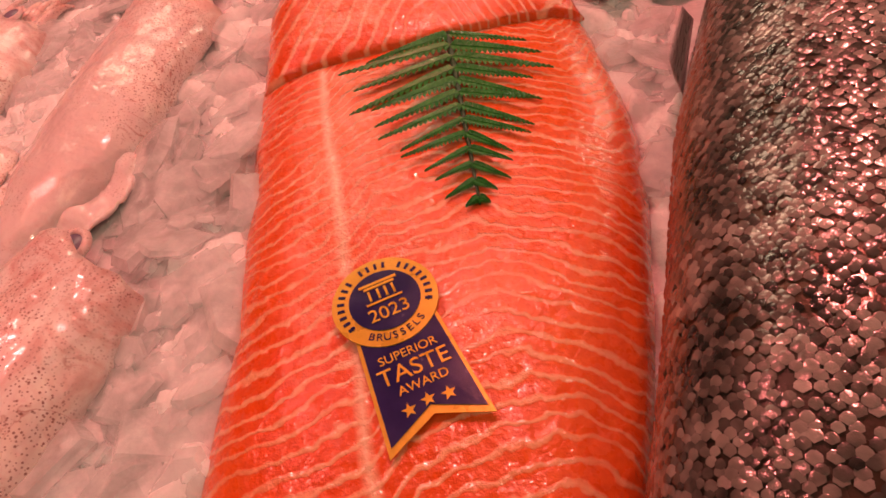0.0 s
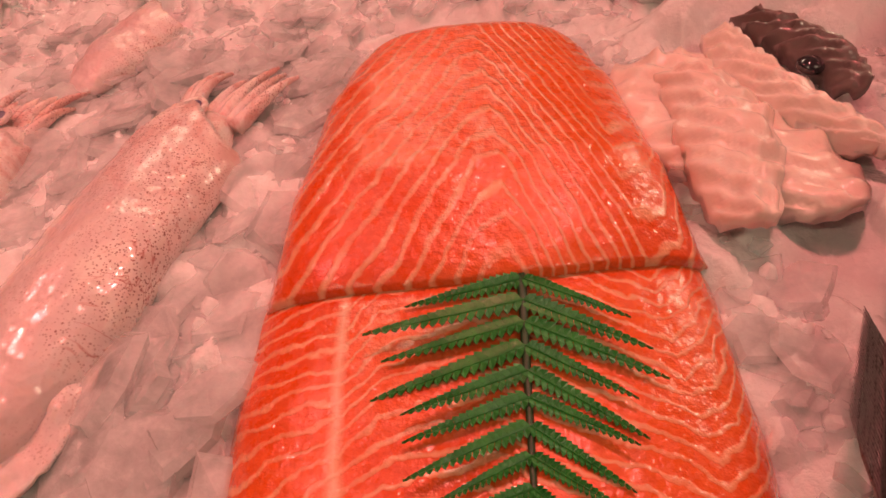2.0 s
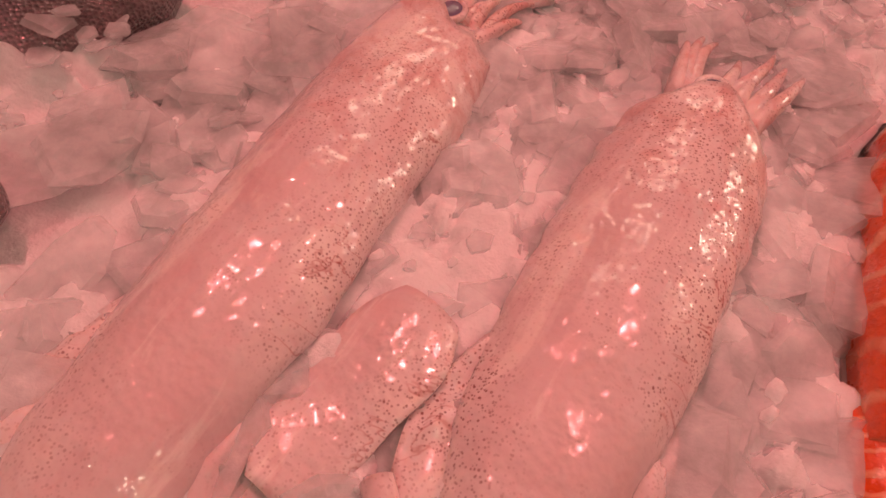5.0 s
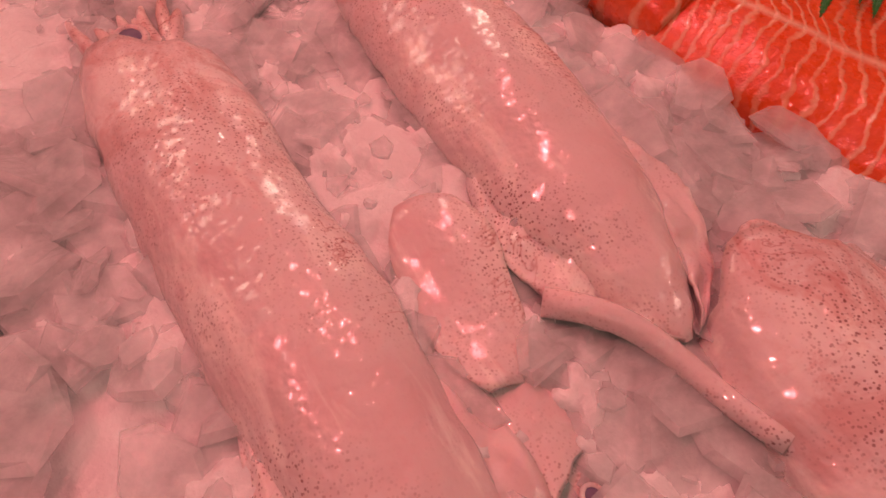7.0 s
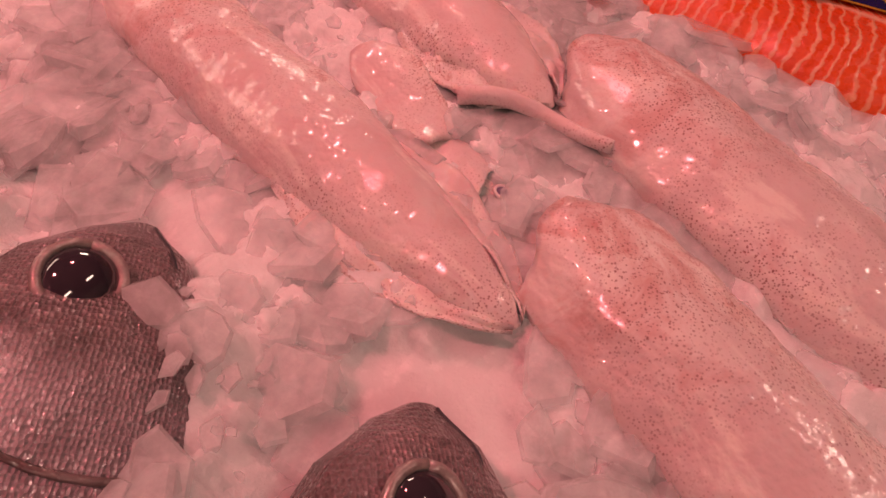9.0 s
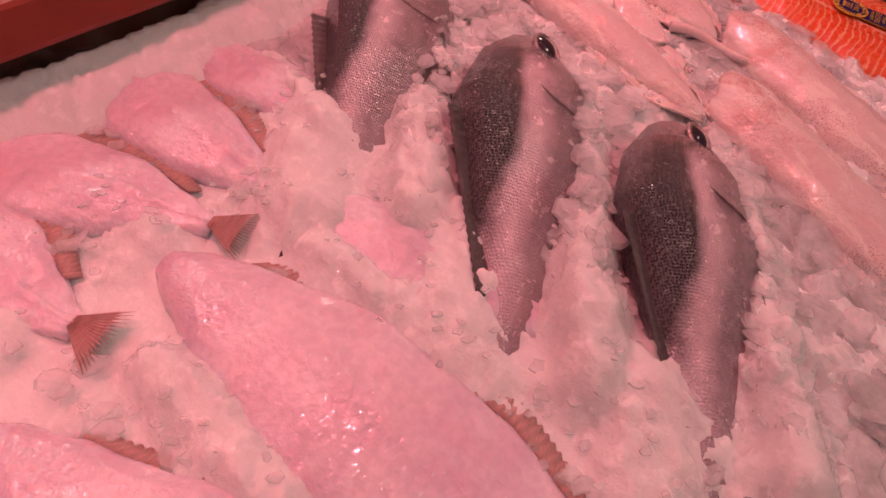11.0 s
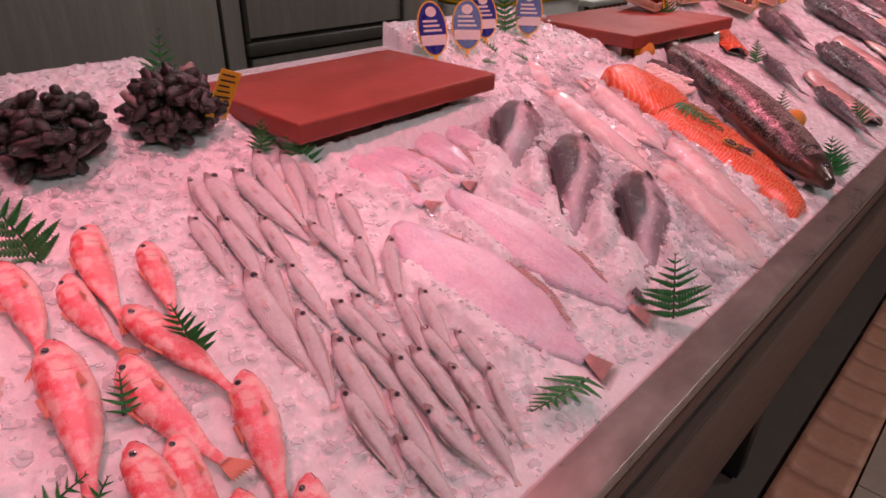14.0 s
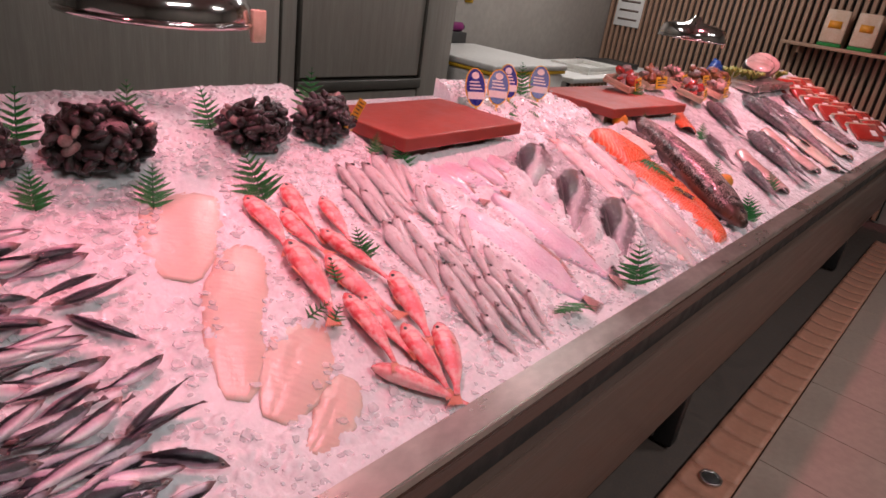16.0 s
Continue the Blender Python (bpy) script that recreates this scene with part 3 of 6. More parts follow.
        part("print", box(bmesh.new(), -0.0435, -0.05, 0.15, -0.0405, 0.05, 0.21), M["orange"], p)


def dome_lamp(x, y, z, r):
    l = thing("dome_lamp", pose(x, y, z), "round chrome dome lamp hanging over the ice", "lamp", "lamps over the counter")
    bm = bmesh.new()
    prof = [(r * 0.985, 0.0), (r, 0.006), (r * 0.98, 0.03), (r * 0.90, 0.058), (r * 0.6, 0.074), (0.04, 0.080), (0.03, 0.10), (0.012, 0.11)]
    loft(bm, [[Vector((q * math.cos(a / 36 * 2 * math.pi), q * math.sin(a / 36 * 2 * math.pi), h)) for a in range(36)] for q, h in prof])
    part("shade", bm, M["chrome"], l)
    part("rim", tube(bmesh.new(), [(r * math.cos(a / 36 * 2 * math.pi), r * math.sin(a / 36 * 2 * math.pi), 0.0) for a in range(37)], 0.006, 6), M["chrome"], l)
    part("cord", tube(bmesh.new(), [(0, 0, 0.10), (0, 0, ZC - z)], 0.005, 8), M["dark"], l)
    part("clip", box(bmesh.new(), r * 0.72, -r * 0.75, -0.03, r * 0.72 + 0.03, -r * 0.75 + 0.012, 0.03, 0.003), M["pack"], l, "pale clip on the rim")


def ceiling_fittings():
    for lx in LAMPS_X:
        t = thing("track_spot", pose(lx, 0.48, 2.12), "small black ceiling spotlight aimed at the ice", "spotlight", "spotlights over the counter")
        bm = bmesh.new()
        loft(bm, [[Vector((q * math.cos(a / 20 * 2 * math.pi), q * math.sin(a / 20 * 2 * math.pi), h)) for a in range(20)] for q, h in ((0.06, 0.02), (0.06, 0.16), (0.03, 0.18))])
        part("housing", bm, M["dark"], t)
        part("stem", tube(bmesh.new(), [(0, 0, 0.18), (0, 0, ZC - 2.12)], 0.008, 8), M["dark"], t)
    for lx, ly in ((1.0, -1.6), (4.0, -1.6), (2.2, 1.75), (5.2, 1.9)):
        t = thing("ceiling_panel", pose(lx, ly, 2.94), "white framed ceiling light panel", "ceiling light", "ceiling light panels")
        part("frame", box(bmesh.new(), -0.58, -0.17, 0.0, 0.58, 0.17, 0.06, 0.005), M["white"], t)


# ---- ice ----
def covered(x, y, slack=0.0):
    for (ax, ay), (bx, by), r in KEEP_OUT:
        dx, dy = bx - ax, by - ay
        t = max(0.0, min(1.0, ((x - ax) * dx + (y - ay) * dy) / (dx * dx + dy * dy + 1e-9)))
        if (x - ax - t * dx) ** 2 + (y - ay - t * dy) ** 2 < (r - slack) ** 2:
            return True
    return False


def flake_list():
    """Flakes of ice: place, radius, height over the bed, tilt and outline."""
    rng, out = random.Random(4), []

    def strew(count, xr, yr, sizes, high, slack):
        for _ in range(count):
            x, y = rng.uniform(*xr), rng.uniform(*yr)
            r = sizes[0] + (sizes[1] - sizes[0]) * rng.random() ** 1.8
            if covered(x, y, r * slack):
                continue
            out.append((x, y, r, rng.uniform(0.15, 1.0) * high + 0.10 * r, rng.gauss(0, 0.17), rng.gauss(0, 0.17), rng.uniform(0, 6.28), rng.uniform(0, 6.28)))
    strew(2400, (1.9, 2.95), (0.0, 0.78), (0.012, 0.036), 0.011, 0.30)
    strew(3000, (1.9, 2.95), (0.0, 0.78), (0.005, 0.012), 0.014, 0.30)
    strew(15000, (0.0, 3.4), (0.01, 1.04), (0.005, 0.016), 0.0042, 0.25)
    strew(2600, (0.0, 4.2), (0.62, 1.04), (0.005, 0.015), 0.007, 0.2)
    strew(3200, (3.3, 6.5), (0.01, 1.04), (0.010, 0.024), 0.010, 0.3)
    return out


FLAKES = []


# ridges of ice heaped over the bellies of the sea bream and the flanks of the flatfish: ends, half-width, height
RIDGES = (((2.105, 0.372), (1.880, 0.205), 0.026, 0.036), ((2.095, 0.530), (1.900, 0.375), 0.026, 0.030), ((2.110, 0.212), (1.890, 0.060), 0.022, 0.028),
          ((1.528, 0.340), (1.545, 0.150), 0.026, 0.016), ((1.690, 0.395), (1.690, 0.300), 0.018, 0.014), ((1.820, 0.400), (1.835, 0.260), 0.018, 0.014), ((1.600, 0.600), (1.640, 0.480), 0.018, 0.012), ((1.730, 0.560), (1.750, 0.480), 0.016, 0.012),
          ((1.905, 0.345), (1.850, 0.300), 0.030, 0.020), ((1.900, 0.180), (1.840, 0.140), 0.034, 0.022), ((1.910, 0.500), (1.840, 0.440), 0.034, 0.024))


def heap(x, y):
    """The height of those ridges over the bed; x and y may be arrays."""
    z = 0.0
    for (ax, ay), (bx, by), w, h in RIDGES:
        dx, dy = bx - ax, by - ay
        t = np.clip(((x - ax) * dx + (y - ay) * dy) / (dx * dx + dy * dy), 0, 1)
        z = np.maximum(z, h * np.exp(-(((x - ax - t * dx) ** 2 + (y - ay - t * dy) ** 2) / (w * w)) ** 1.5))
    return z


def ice_zone(x0, x1, step, plates=False):
    """One stretch of the bed: a mound of flakes melted into one another."""
    xs = np.arange(x0, x1 + step * 0.5, step)
    ys = np.arange(0.003, 1.048, step)
    gx, gy = np.meshgrid(xs, ys, indexing="ij")
    edge = np.clip(gy / 0.06, 0, 1)
    roll = 0.005 * np.sin(gx * 9.1 + 2.3 * np.sin(gy * 7.7)) * np.cos(gy * 11.3 + 1.7 * np.sin(gx * 6.1))
    base = S0 + SL * gy - 0.009 + roll * edge + HEAP * np.clip((gy - 0.66) / 0.10, 0, 1) + 0.014 * (1 - edge) * 0.65
    for bx0, bx1 in ((1.46, 2.08), (2.66, 3.38)):
        base += 0.035 * np.clip((gy - 0.59) / 0.035, 0, 1) * np.clip((0.66 - gy) / 0.03, 0, 1) * np.clip((gx - bx0) / 0.06, 0, 1) * np.clip((bx1 - gx) / 0.06, 0, 1)
    base += heap(gx, gy)
    add = np.zeros_like(base)
    soft = 0.50
    for x, y, r, h, tx, ty, ph, pk in FLAKES:
        if x < x0 - 0.06 or x > x1 + 0.06:
            continue
        i0, i1 = max(0, int((x - 1.3 * r - x0) / step)), min(len(xs), int((x + 1.3 * r - x0) / step) + 2)
        j0, j1 = max(0, int((y - 1.3 * r) / step)), min(len(ys), int((y + 1.3 * r) / step) + 2)
        if i1 <= i0 or j1 <= j0:
            continue
        dx, dy = gx[i0:i1, j0:j1] - x, gy[i0:i1, j0:j1] - y
        an = np.arctan2(dy, dx)
        rim = r * (0.86 + 0.16 * np.sin(2 * an + ph) + 0.10 * np.sin(5 * an + pk) + 0.06 * np.sin(9 * an + ph * 2))
        f = np.clip((1 - np.hypot(dx, dy) / rim) / soft, 0, 1) ** 0.7
        up = (h * edge[i0:i1, j0:j1] + tx * dx + ty * dy) * f
        add[i0:i1, j0:j1] = np.maximum(add[i0:i1, j0:j1], up)
    z = base + add
    # the boards press the ice down flat
    for bx0, bx1, by0, by1 in ((1.52, 2.05, 0.616, 0.965), (2.72, 3.35, 0.63, 1.025)):
        under = (gx > bx0) & (gx < bx1) & (gy > by0) & (gy < by1)
        z = np.where(under, np.minimum(z, 1.045), z)
        beside = (gx > bx0 - 0.05) & (gx < bx1 + 0.05) & (gy > by0 - 0.04)
        z = np.where(beside, np.minimum(z, 1.088), z)
    shake = np.random.RandomState(7)
    inner = np.zeros_like(z)
    inner[1:-1, 1:-1] = 0.34 * step
    if not plates:
        z = z + np.minimum(inner, 0.0009) * shake.uniform(-1, 1, z.shape)
    gx = gx + inner * shake.uniform(-1, 1, z.shape)
    gy = gy + inner * shake.uniform(-1, 1, z.shape)
    n, m = len(xs), len(ys)
    co = np.stack([gx, gy, z], -1).reshape(-1, 3)
    rim_pts = [(x, y, 0.79 + 0.2476 * y) for x in xs for y in (ys[0], ys[-1])]
    idx = np.arange(n * m).reshape(n, m)
    f = np.stack([idx[:-1, :-1], idx[1:, :-1], idx[1:, 1:], idx[:-1, 1:]], -1).reshape(-1, 4).tolist()
    low = n * m
    for i in range(n - 1):
        p, q, s, t = low + 2 * i, low + 2 * i + 1, low + 2 * i + 2, low + 2 * i + 3
        f += [(p, s, (i + 1) * m, i * m), (q, i * m + m - 1, (i + 1) * m + m - 1, t), (p, q, t, s)]
    me = bpy.data.meshes.new("ice_bed")
    me.from_pydata(co.tolist() + rim_pts, [], f)
    for p in me.polygons:
        p.use_smooth = True
    me.materials.append(M["ice"])
    solid("ice_bed", me, None, "sloping bed of crushed ice in the counter", "ice", kind="structure")


def ice_chips(seed, count, xr, yr, sizes, high, slack):
    """Loose clear chips on the bed: broken plates with sharp rims, each tilted its own way."""
    rng, co, faces = random.Random(seed), [], []
    for _ in range(count):
        x, y = rng.uniform(*xr), rng.uniform(*yr)
        r = sizes[0] + (sizes[1] - sizes[0]) * rng.random() ** 2
        if heap(x, y) > 0.006:
            r = max(sizes[0], r * 0.55)
        if (covered(x, y, r * slack) and (heap(x, y) < 0.010 or covered(x, y, 0.020))) or (1.50 < x < 2.07 and y > 0.60) or (2.70 < x < 3.37 and y > 0.615):
            continue
        n, th = rng.randint(5, 8), r * rng.uniform(0.18, 0.42)
        up = (UP + Vector((rng.gauss(0, 0.20), rng.gauss(0, 0.20), 0))).normalized()
        e = up.cross(Vector((math.cos(seed), math.sin(seed), 0.1))).normalized()
        g = up.cross(e)
        c = Vector((x, y, bed(x, y) - 0.006 + heap(x, y) + rng.random() * high + 0.10 * r))
        a0, long = rng.uniform(0, 6.28), rng.uniform(0.6, 1.0)
        rim = [(a0 + 6.283 * (k + rng.uniform(-0.3, 0.3)) / n, r * rng.uniform(0.7, 1.1)) for k in range(n)]
        at = len(co)
        for h, grow in ((-0.5, 0.80), (0.05, 1.0), (0.5, 0.84)):
            for an, q in rim:
                co.append(c + e * (math.cos(an) * q * grow) + g * (math.sin(an) * q * grow * long) + up * th * (h + (rng.uniform(-0.18, 0.18) if h else 0)))
        co.append(c + up * th * 0.62)
        for k in range(n):
            l = (k + 1) % n
            faces += [(at + k, at + l, at + n + l, at + n + k), (at + n + k, at + n + l, at + 2 * n + l, at + 2 * n + k), (at + 2 * n + k, at + 2 * n + l, at + 3 * n)]
        faces.append(tuple(at + k for k in range(n))[::-1])
    me = bpy.data.meshes.new("ice_chips")
    me.from_pydata(co, [], faces)
    me.materials.append(M["chip"])
    solid("ice_chips", me, None, "loose clear chips of crushed ice on the bed", "ice", kind="stuff")


def ice_bed():
    FLAKES.extend(flake_list())
    ice_zone(-1.1, 0.1, 0.02)
    ice_zone(0.1, 1.95, 0.0036)
    ice_zone(1.95, 2.85, 0.0022, True)
    ice_zone(2.85, 3.5, 0.0055)
    ice_zone(3.5, 6.5, 0.014)
    ice_chips(21, 2600, (1.93, 2.72), (0.01, 0.72), (0.007, 0.024), 0.009, 0.55)
    ice_chips(25, 700, (1.95, 2.50), (0.02, 0.68), (0.016, 0.034), 0.006, 0.75)
    ice_chips(22, 2400, (1.93, 2.95), (0.01, 0.80), (0.003, 0.008), 0.012, 0.2)
    ice_chips(23, 3800, (0.25, 1.95), (0.01, 0.80), (0.004, 0.013), 0.003, 0.7)
    ice_chips(24, 2500, (0.5, 3.5), (0.58, 1.02), (0.005, 0.014), 0.010, 0.3)




# ---- fish ----
def fish_body(top, low, wide, bend=0.0, n=30, m=16, sag=0.0):
    """A fish of length 1 on its side: nose at x = 0.5, back towards +y, flank up."""
    bm, rings = bmesh.new(), []
    for i in range(n + 1):
        s = i / n
        s = s * s * (3 - 2 * s) * 0.35 + s * 0.65
        x = 0.5 - s
        t, l, w = (max(0.002, curve_at(c, s)) for c in (top, low, wide))
        cy = bend * (4 * x * x - 0.3)
        ring = []
        for k in range(m):
            a = 2 * math.pi * k / m
            c, q = math.cos(a), math.sin(a)
            ring.append(Vector((x, cy + (t if c > 0 else l) * math.copysign(abs(c) ** 0.9, c), w * math.copysign(abs(q) ** 0.85, q) + sag * (4 * x * x - 0.3))))
        rings.append(ring)
    return loft(bm, rings)


def fin_sheet(base, tips, thick=0.004, rays=10, z=0.0, lift=0.0, rag=0.20):
    """A thin fin between a base line and a tip line (pairs of points), ribbed by its rays and ragged at the tips."""
    bm = bmesh.new()
    b0, b1, t0, t1 = (Vector((*p, z)) for p in (*base, *tips))

    def f(u, v):
        rib = 0.0010 * math.sin(u * rays * 2 * math.pi)
        reach = v * (1 - rag * (0.5 + 0.5 * math.cos(u * rays * 2 * math.pi)))
        p = b0.lerp(b1, u).lerp(t0.lerp(t1, u), reach)
        return p + Vector((0, 0, rib + lift * v))
    return sheet(bm, f, rays * 4, 3, lambda u, v: thick * (1 - 0.7 * v))


def eye_meshes(r):
    bm = bmesh.new()
    bmesh.ops.create_uvsphere(bm, u_segments=16, v_segments=8, radius=r, matrix=Matrix.Diagonal((1, 1, 0.55, 1)))
    pupil = mesh_of("pupil", bm, M["eye_black"])
    ring = mesh_of("iris", tube(bmesh.new(), [(r * 1.02 * math.cos(a / 18 * 2 * math.pi), r * 1.02 * math.sin(a / 18 * 2 * math.pi), 0.0) for a in range(19)], r * 0.16, 8), M["eye_ring"])
    return pupil, ring


def fish_kind(top, low, wide, skin, fin, eye_at, eye_r, tail=0.12, spread=0.09, dorsal=(), anal=(), pectoral=None, bends=(0.0,), head=None, gill=None):
    """The meshes of one kind of fish, in a few curvatures."""
    kinds = []
    for bd in bends:
        def mid(x):
            return bd * (4 * x * x - 0.3)
        parts = [("body", mesh_of("fish_body", fish_body(top, low, wide, bd), skin), None)]
        ty = mid(-0.5)
        k = curve_at(top, 0.97)
        bm = fin_sheet(((-0.485, ty + k), (-0.485, ty - k)), ((-0.5 - tail, ty + spread + 8 * bd * tail), (-0.5 - tail, ty - spread + 8 * bd * tail)), rays=8, lift=0.004)
        parts.append(("tail_fin", mesh_of("tail_fin", bm, fin), None))
        for x0, x1, h in dorsal:
            a, b = mid(x0) + curve_at(top, 0.5 - x0) * 0.93, mid(x1) + curve_at(top, 0.5 - x1) * 0.93
            bm = fin_sheet(((x0, a), (x1, b)), ((x0 - 0.02, a + h), (x1 - 0.03, b + h * 0.7)), rays=23 if h > 0.05 else 9, z=0.004, rag=0.07 if h > 0.05 else 0.2)
            parts.append(("dorsal_fin", mesh_of("dorsal_fin", bm, fin), None))
        for x0, x1, h in anal:
            a, b = mid(x0) - curve_at(low, 0.5 - x0) * 0.93, mid(x1) - curve_at(low, 0.5 - x1) * 0.93
            bm = fin_sheet(((x0, a), (x1, b)), ((x0 - 0.03, a - h), (x1 - 0.03, b - h * 0.7)), rays=7, z=0.004)
            parts.append(("anal_fin", mesh_of("anal_fin", bm, fin), None))
        if pectoral:
            px, py, ln, wd = pectoral
            z = curve_at(wide, 0.5 - px) * 0.93
            bm = fin_sheet(((px, py + mid(px) + wd * 0.2), (px, py + mid(px) - wd * 0.2)), ((px - ln, py + mid(px) + wd * 0.1), (px - ln * 0.8, py + mid(px) - wd)), rays=7, z=z, lift=0.012)
            parts.append(("pectoral_fin", mesh_of("pectoral_fin", bm, fin), None))
        ex, ey = eye_at
        ez = curve_at(wide, 0.5 - ex) * 0.90
        pupil, ring = eye_meshes(eye_r)
        parts.append(("eye", pupil, Matrix.Translation((ex, ey + mid(ex), ez))))
        parts.append(("iris", ring, Matrix.Translation((ex, ey + mid(ex), ez + eye_r * 0.18))))
        if gill:
            gx, gr = gill
            bm = bmesh.new()
            pts = []
            for a in range(13):
                an = radians(-75 + a * 12.5)
                x, y = gx - gr * 0.55 * math.cos(an), gr * math.sin(an) * 0.95 - 0.01
                w = curve_at(wide, 0.5 - x)
                h = curve_at(top if y > 0 else low, 0.5 - x)
                pts.append((x, y + mid(x), w * math.sqrt(max(0.03, 1 - (y / h) ** 2)) + 0.0005))
            parts.append(("gill_cover", mesh_of("gill_cover", tube(bm, pts, [0.0015 + 0.0030 * math.sin(math.pi * i / 12) for i in range(13)], 6, 0.6), head or skin), None))
        if head:
            bm = bmesh.new()
            pts = []
            for i in range(9):
                s, y = 0.004 + 0.075 * i / 8, -0.010 - 0.034 * (i / 8) ** 0.8
                pts.append((0.5 - s, y + mid(0.45), curve_at(wide, s) * math.sqrt(max(0.06, 1 - (y / curve_at(low, s)) ** 2)) * 0.97))
            parts.append(("mouth", mesh_of("mouth", tube(bm, pts, 0.0030, 6), M["ink"]), None))
        kinds.append(parts)
    return kinds


def put_fish(name, kind, a, b, label, category, group, lift=0.0, roll=0.0, flip=False, keep=0.0, rise=0.0, reach=1.0, mirror=False):
    """A fish from its nose a to its tail b on the ice."""
    ln = span(a, b) / 1.06
    m = lay(a, b, lift) @ pose(0, 0, 0, 0, -rise, 0) @ pose(0, 0, 0, 180 + roll if flip else roll, 0, 0)
    if mirror:
        m = m @ Matrix.Diagonal((1, -1, 1, 1))
    ob = thing(name, m, label, category, group, scale=ln)
    for nm, me, at in kind:
        part(nm, me, None, ob, at=at)
    if keep:
        KEEP_OUT.append((a, (a[0] + (b[0] - a[0]) * reach, a[1] + (b[1] - a[1]) * reach), keep))
    return ob


BREAM = fish_kind([(0, 0.018), (0.03, 0.075), (0.09, 0.140), (0.18, 0.195), (0.34, 0.232), (0.6, 0.170), (0.85, 0.06), (1, 0.045)],
                  [(0, 0.018), (0.06, 0.075), (0.2, 0.145), (0.4, 0.180), (0.65, 0.13), (0.86, 0.05), (1, 0.04)],
                  [(0, 0.014), (0.06, 0.065), (0.2, 0.115), (0.45, 0.130), (0.75, 0.06), (1, 0.012)],
                  M["bream"], M["fin"], (0.375, 0.050), 0.041, 0.15, 0.13, [(0.10, -0.36, 0.056)], [(-0.12, -0.30, 0.03)], (0.15, -0.070, 0.30, 0.085), (0.0, 0.02), M["bream_head"], (0.24, 0.13))
WHITING = fish_kind([(0, 0.014), (0.08, 0.050), (0.22, 0.080), (0.5, 0.084), (0.85, 0.034), (1, 0.022)],
                    [(0, 0.016), (0.08, 0.054), (0.22, 0.090), (0.5, 0.086), (0.85, 0.032), (1, 0.022)],
                    [(0, 0.010), (0.1, 0.048), (0.25, 0.078), (0.55, 0.066), (0.9, 0.02), (1, 0.008)],
                    M["whiting"], M["pale_fin"], (0.405, 0.022), 0.024, 0.07, 0.05, [(0.18, 0.05, 0.03), (0.0, -0.35, 0.02)], [(0.02, -0.35, 0.018)], (0.21, -0.02, 0.12, 0.03), (-0.03, 0.0, 0.035), M["whiting"], (0.27, 0.078))
ANCHOVY = fish_kind([(0, 0.008), (0.1, 0.062), (0.3, 0.098), (0.6, 0.084), (0.9, 0.02), (1, 0.014)],
                    [(0, 0.008), (0.1, 0.062), (0.35, 0.110), (0.6, 0.086), (0.9, 0.02), (1, 0.014)],
                    [(0, 0.008), (0.12, 0.04), (0.4, 0.064), (0.75, 0.04), (1, 0.008)],
                    M["anchovy"], M["fin"], (0.42, 0.008), 0.02, 0.08, 0.06, [(0.05, -0.06, 0.03)], (), None, (-0.06, 0.0, 0.07), None, (0.30, 0.058))
MULLET = fish_kind([(0, 0.02), (0.05, 0.075), (0.15, 0.132), (0.3, 0.15), (0.6, 0.11), (0.88, 0.04), (1, 0.03)],
                   [(0, 0.02), (0.06, 0.062), (0.2, 0.105), (0.4, 0.115), (0.65, 0.088), (0.88, 0.036), (1, 0.03)],
                   [(0, 0.015), (0.08, 0.055), (0.25, 0.075), (0.5, 0.065), (0.85, 0.022), (1, 0.008)],
                   M["mullet"], M["red_fin"], (0.385, 0.055), 0.020, 0.14, 0.09, [(0.14, 0.02, 0.035)], (), (0.2, -0.035, 0.13, 0.035), (-0.045, 0.02, 0.05), M["mullet"], (0.27, 0.095))
GREY = fish_kind([(0, 0.015), (0.08, 0.075), (0.25, 0.12), (0.5, 0.11), (0.85, 0.04), (1, 0.03)],
                 [(0, 0.015), (0.08, 0.065), (0.3, 0.11), (0.55, 0.09), (0.85, 0.036), (1, 0.03)],
                 [(0, 0.012), (0.1, 0.055), (0.3, 0.075), (0.6, 0.06), (0.9, 0.02), (1, 0.008)],
                 M["grey_fish"], M["fin"], (0.39, 0.035), 0.022, 0.14, 0.10, [(0.15, -0.25, 0.04)], [(-0.1, -0.28, 0.03)], (0.2, -0.03, 0.16, 0.045), (0.0, 0.03), M["grey_fish"], (0.27, 0.09))


def breams():
    for a, b, k, lf, rl in (((2.142, 0.440), (1.836, 0.240), 0, -0.001, 30), ((2.146, 0.290), (1.858, 0.098), 1, 0.002, 30), ((2.140, 0.590), (1.848, 0.408), 0, -0.001, 22)):
        put_fish("sea_bream", BREAM[k], a, b, "whole dark-backed sea bream half sunk in crushed ice", "fish", "sea bream on the ice", lf, rl, keep=0.050, rise=5, reach=0.55)


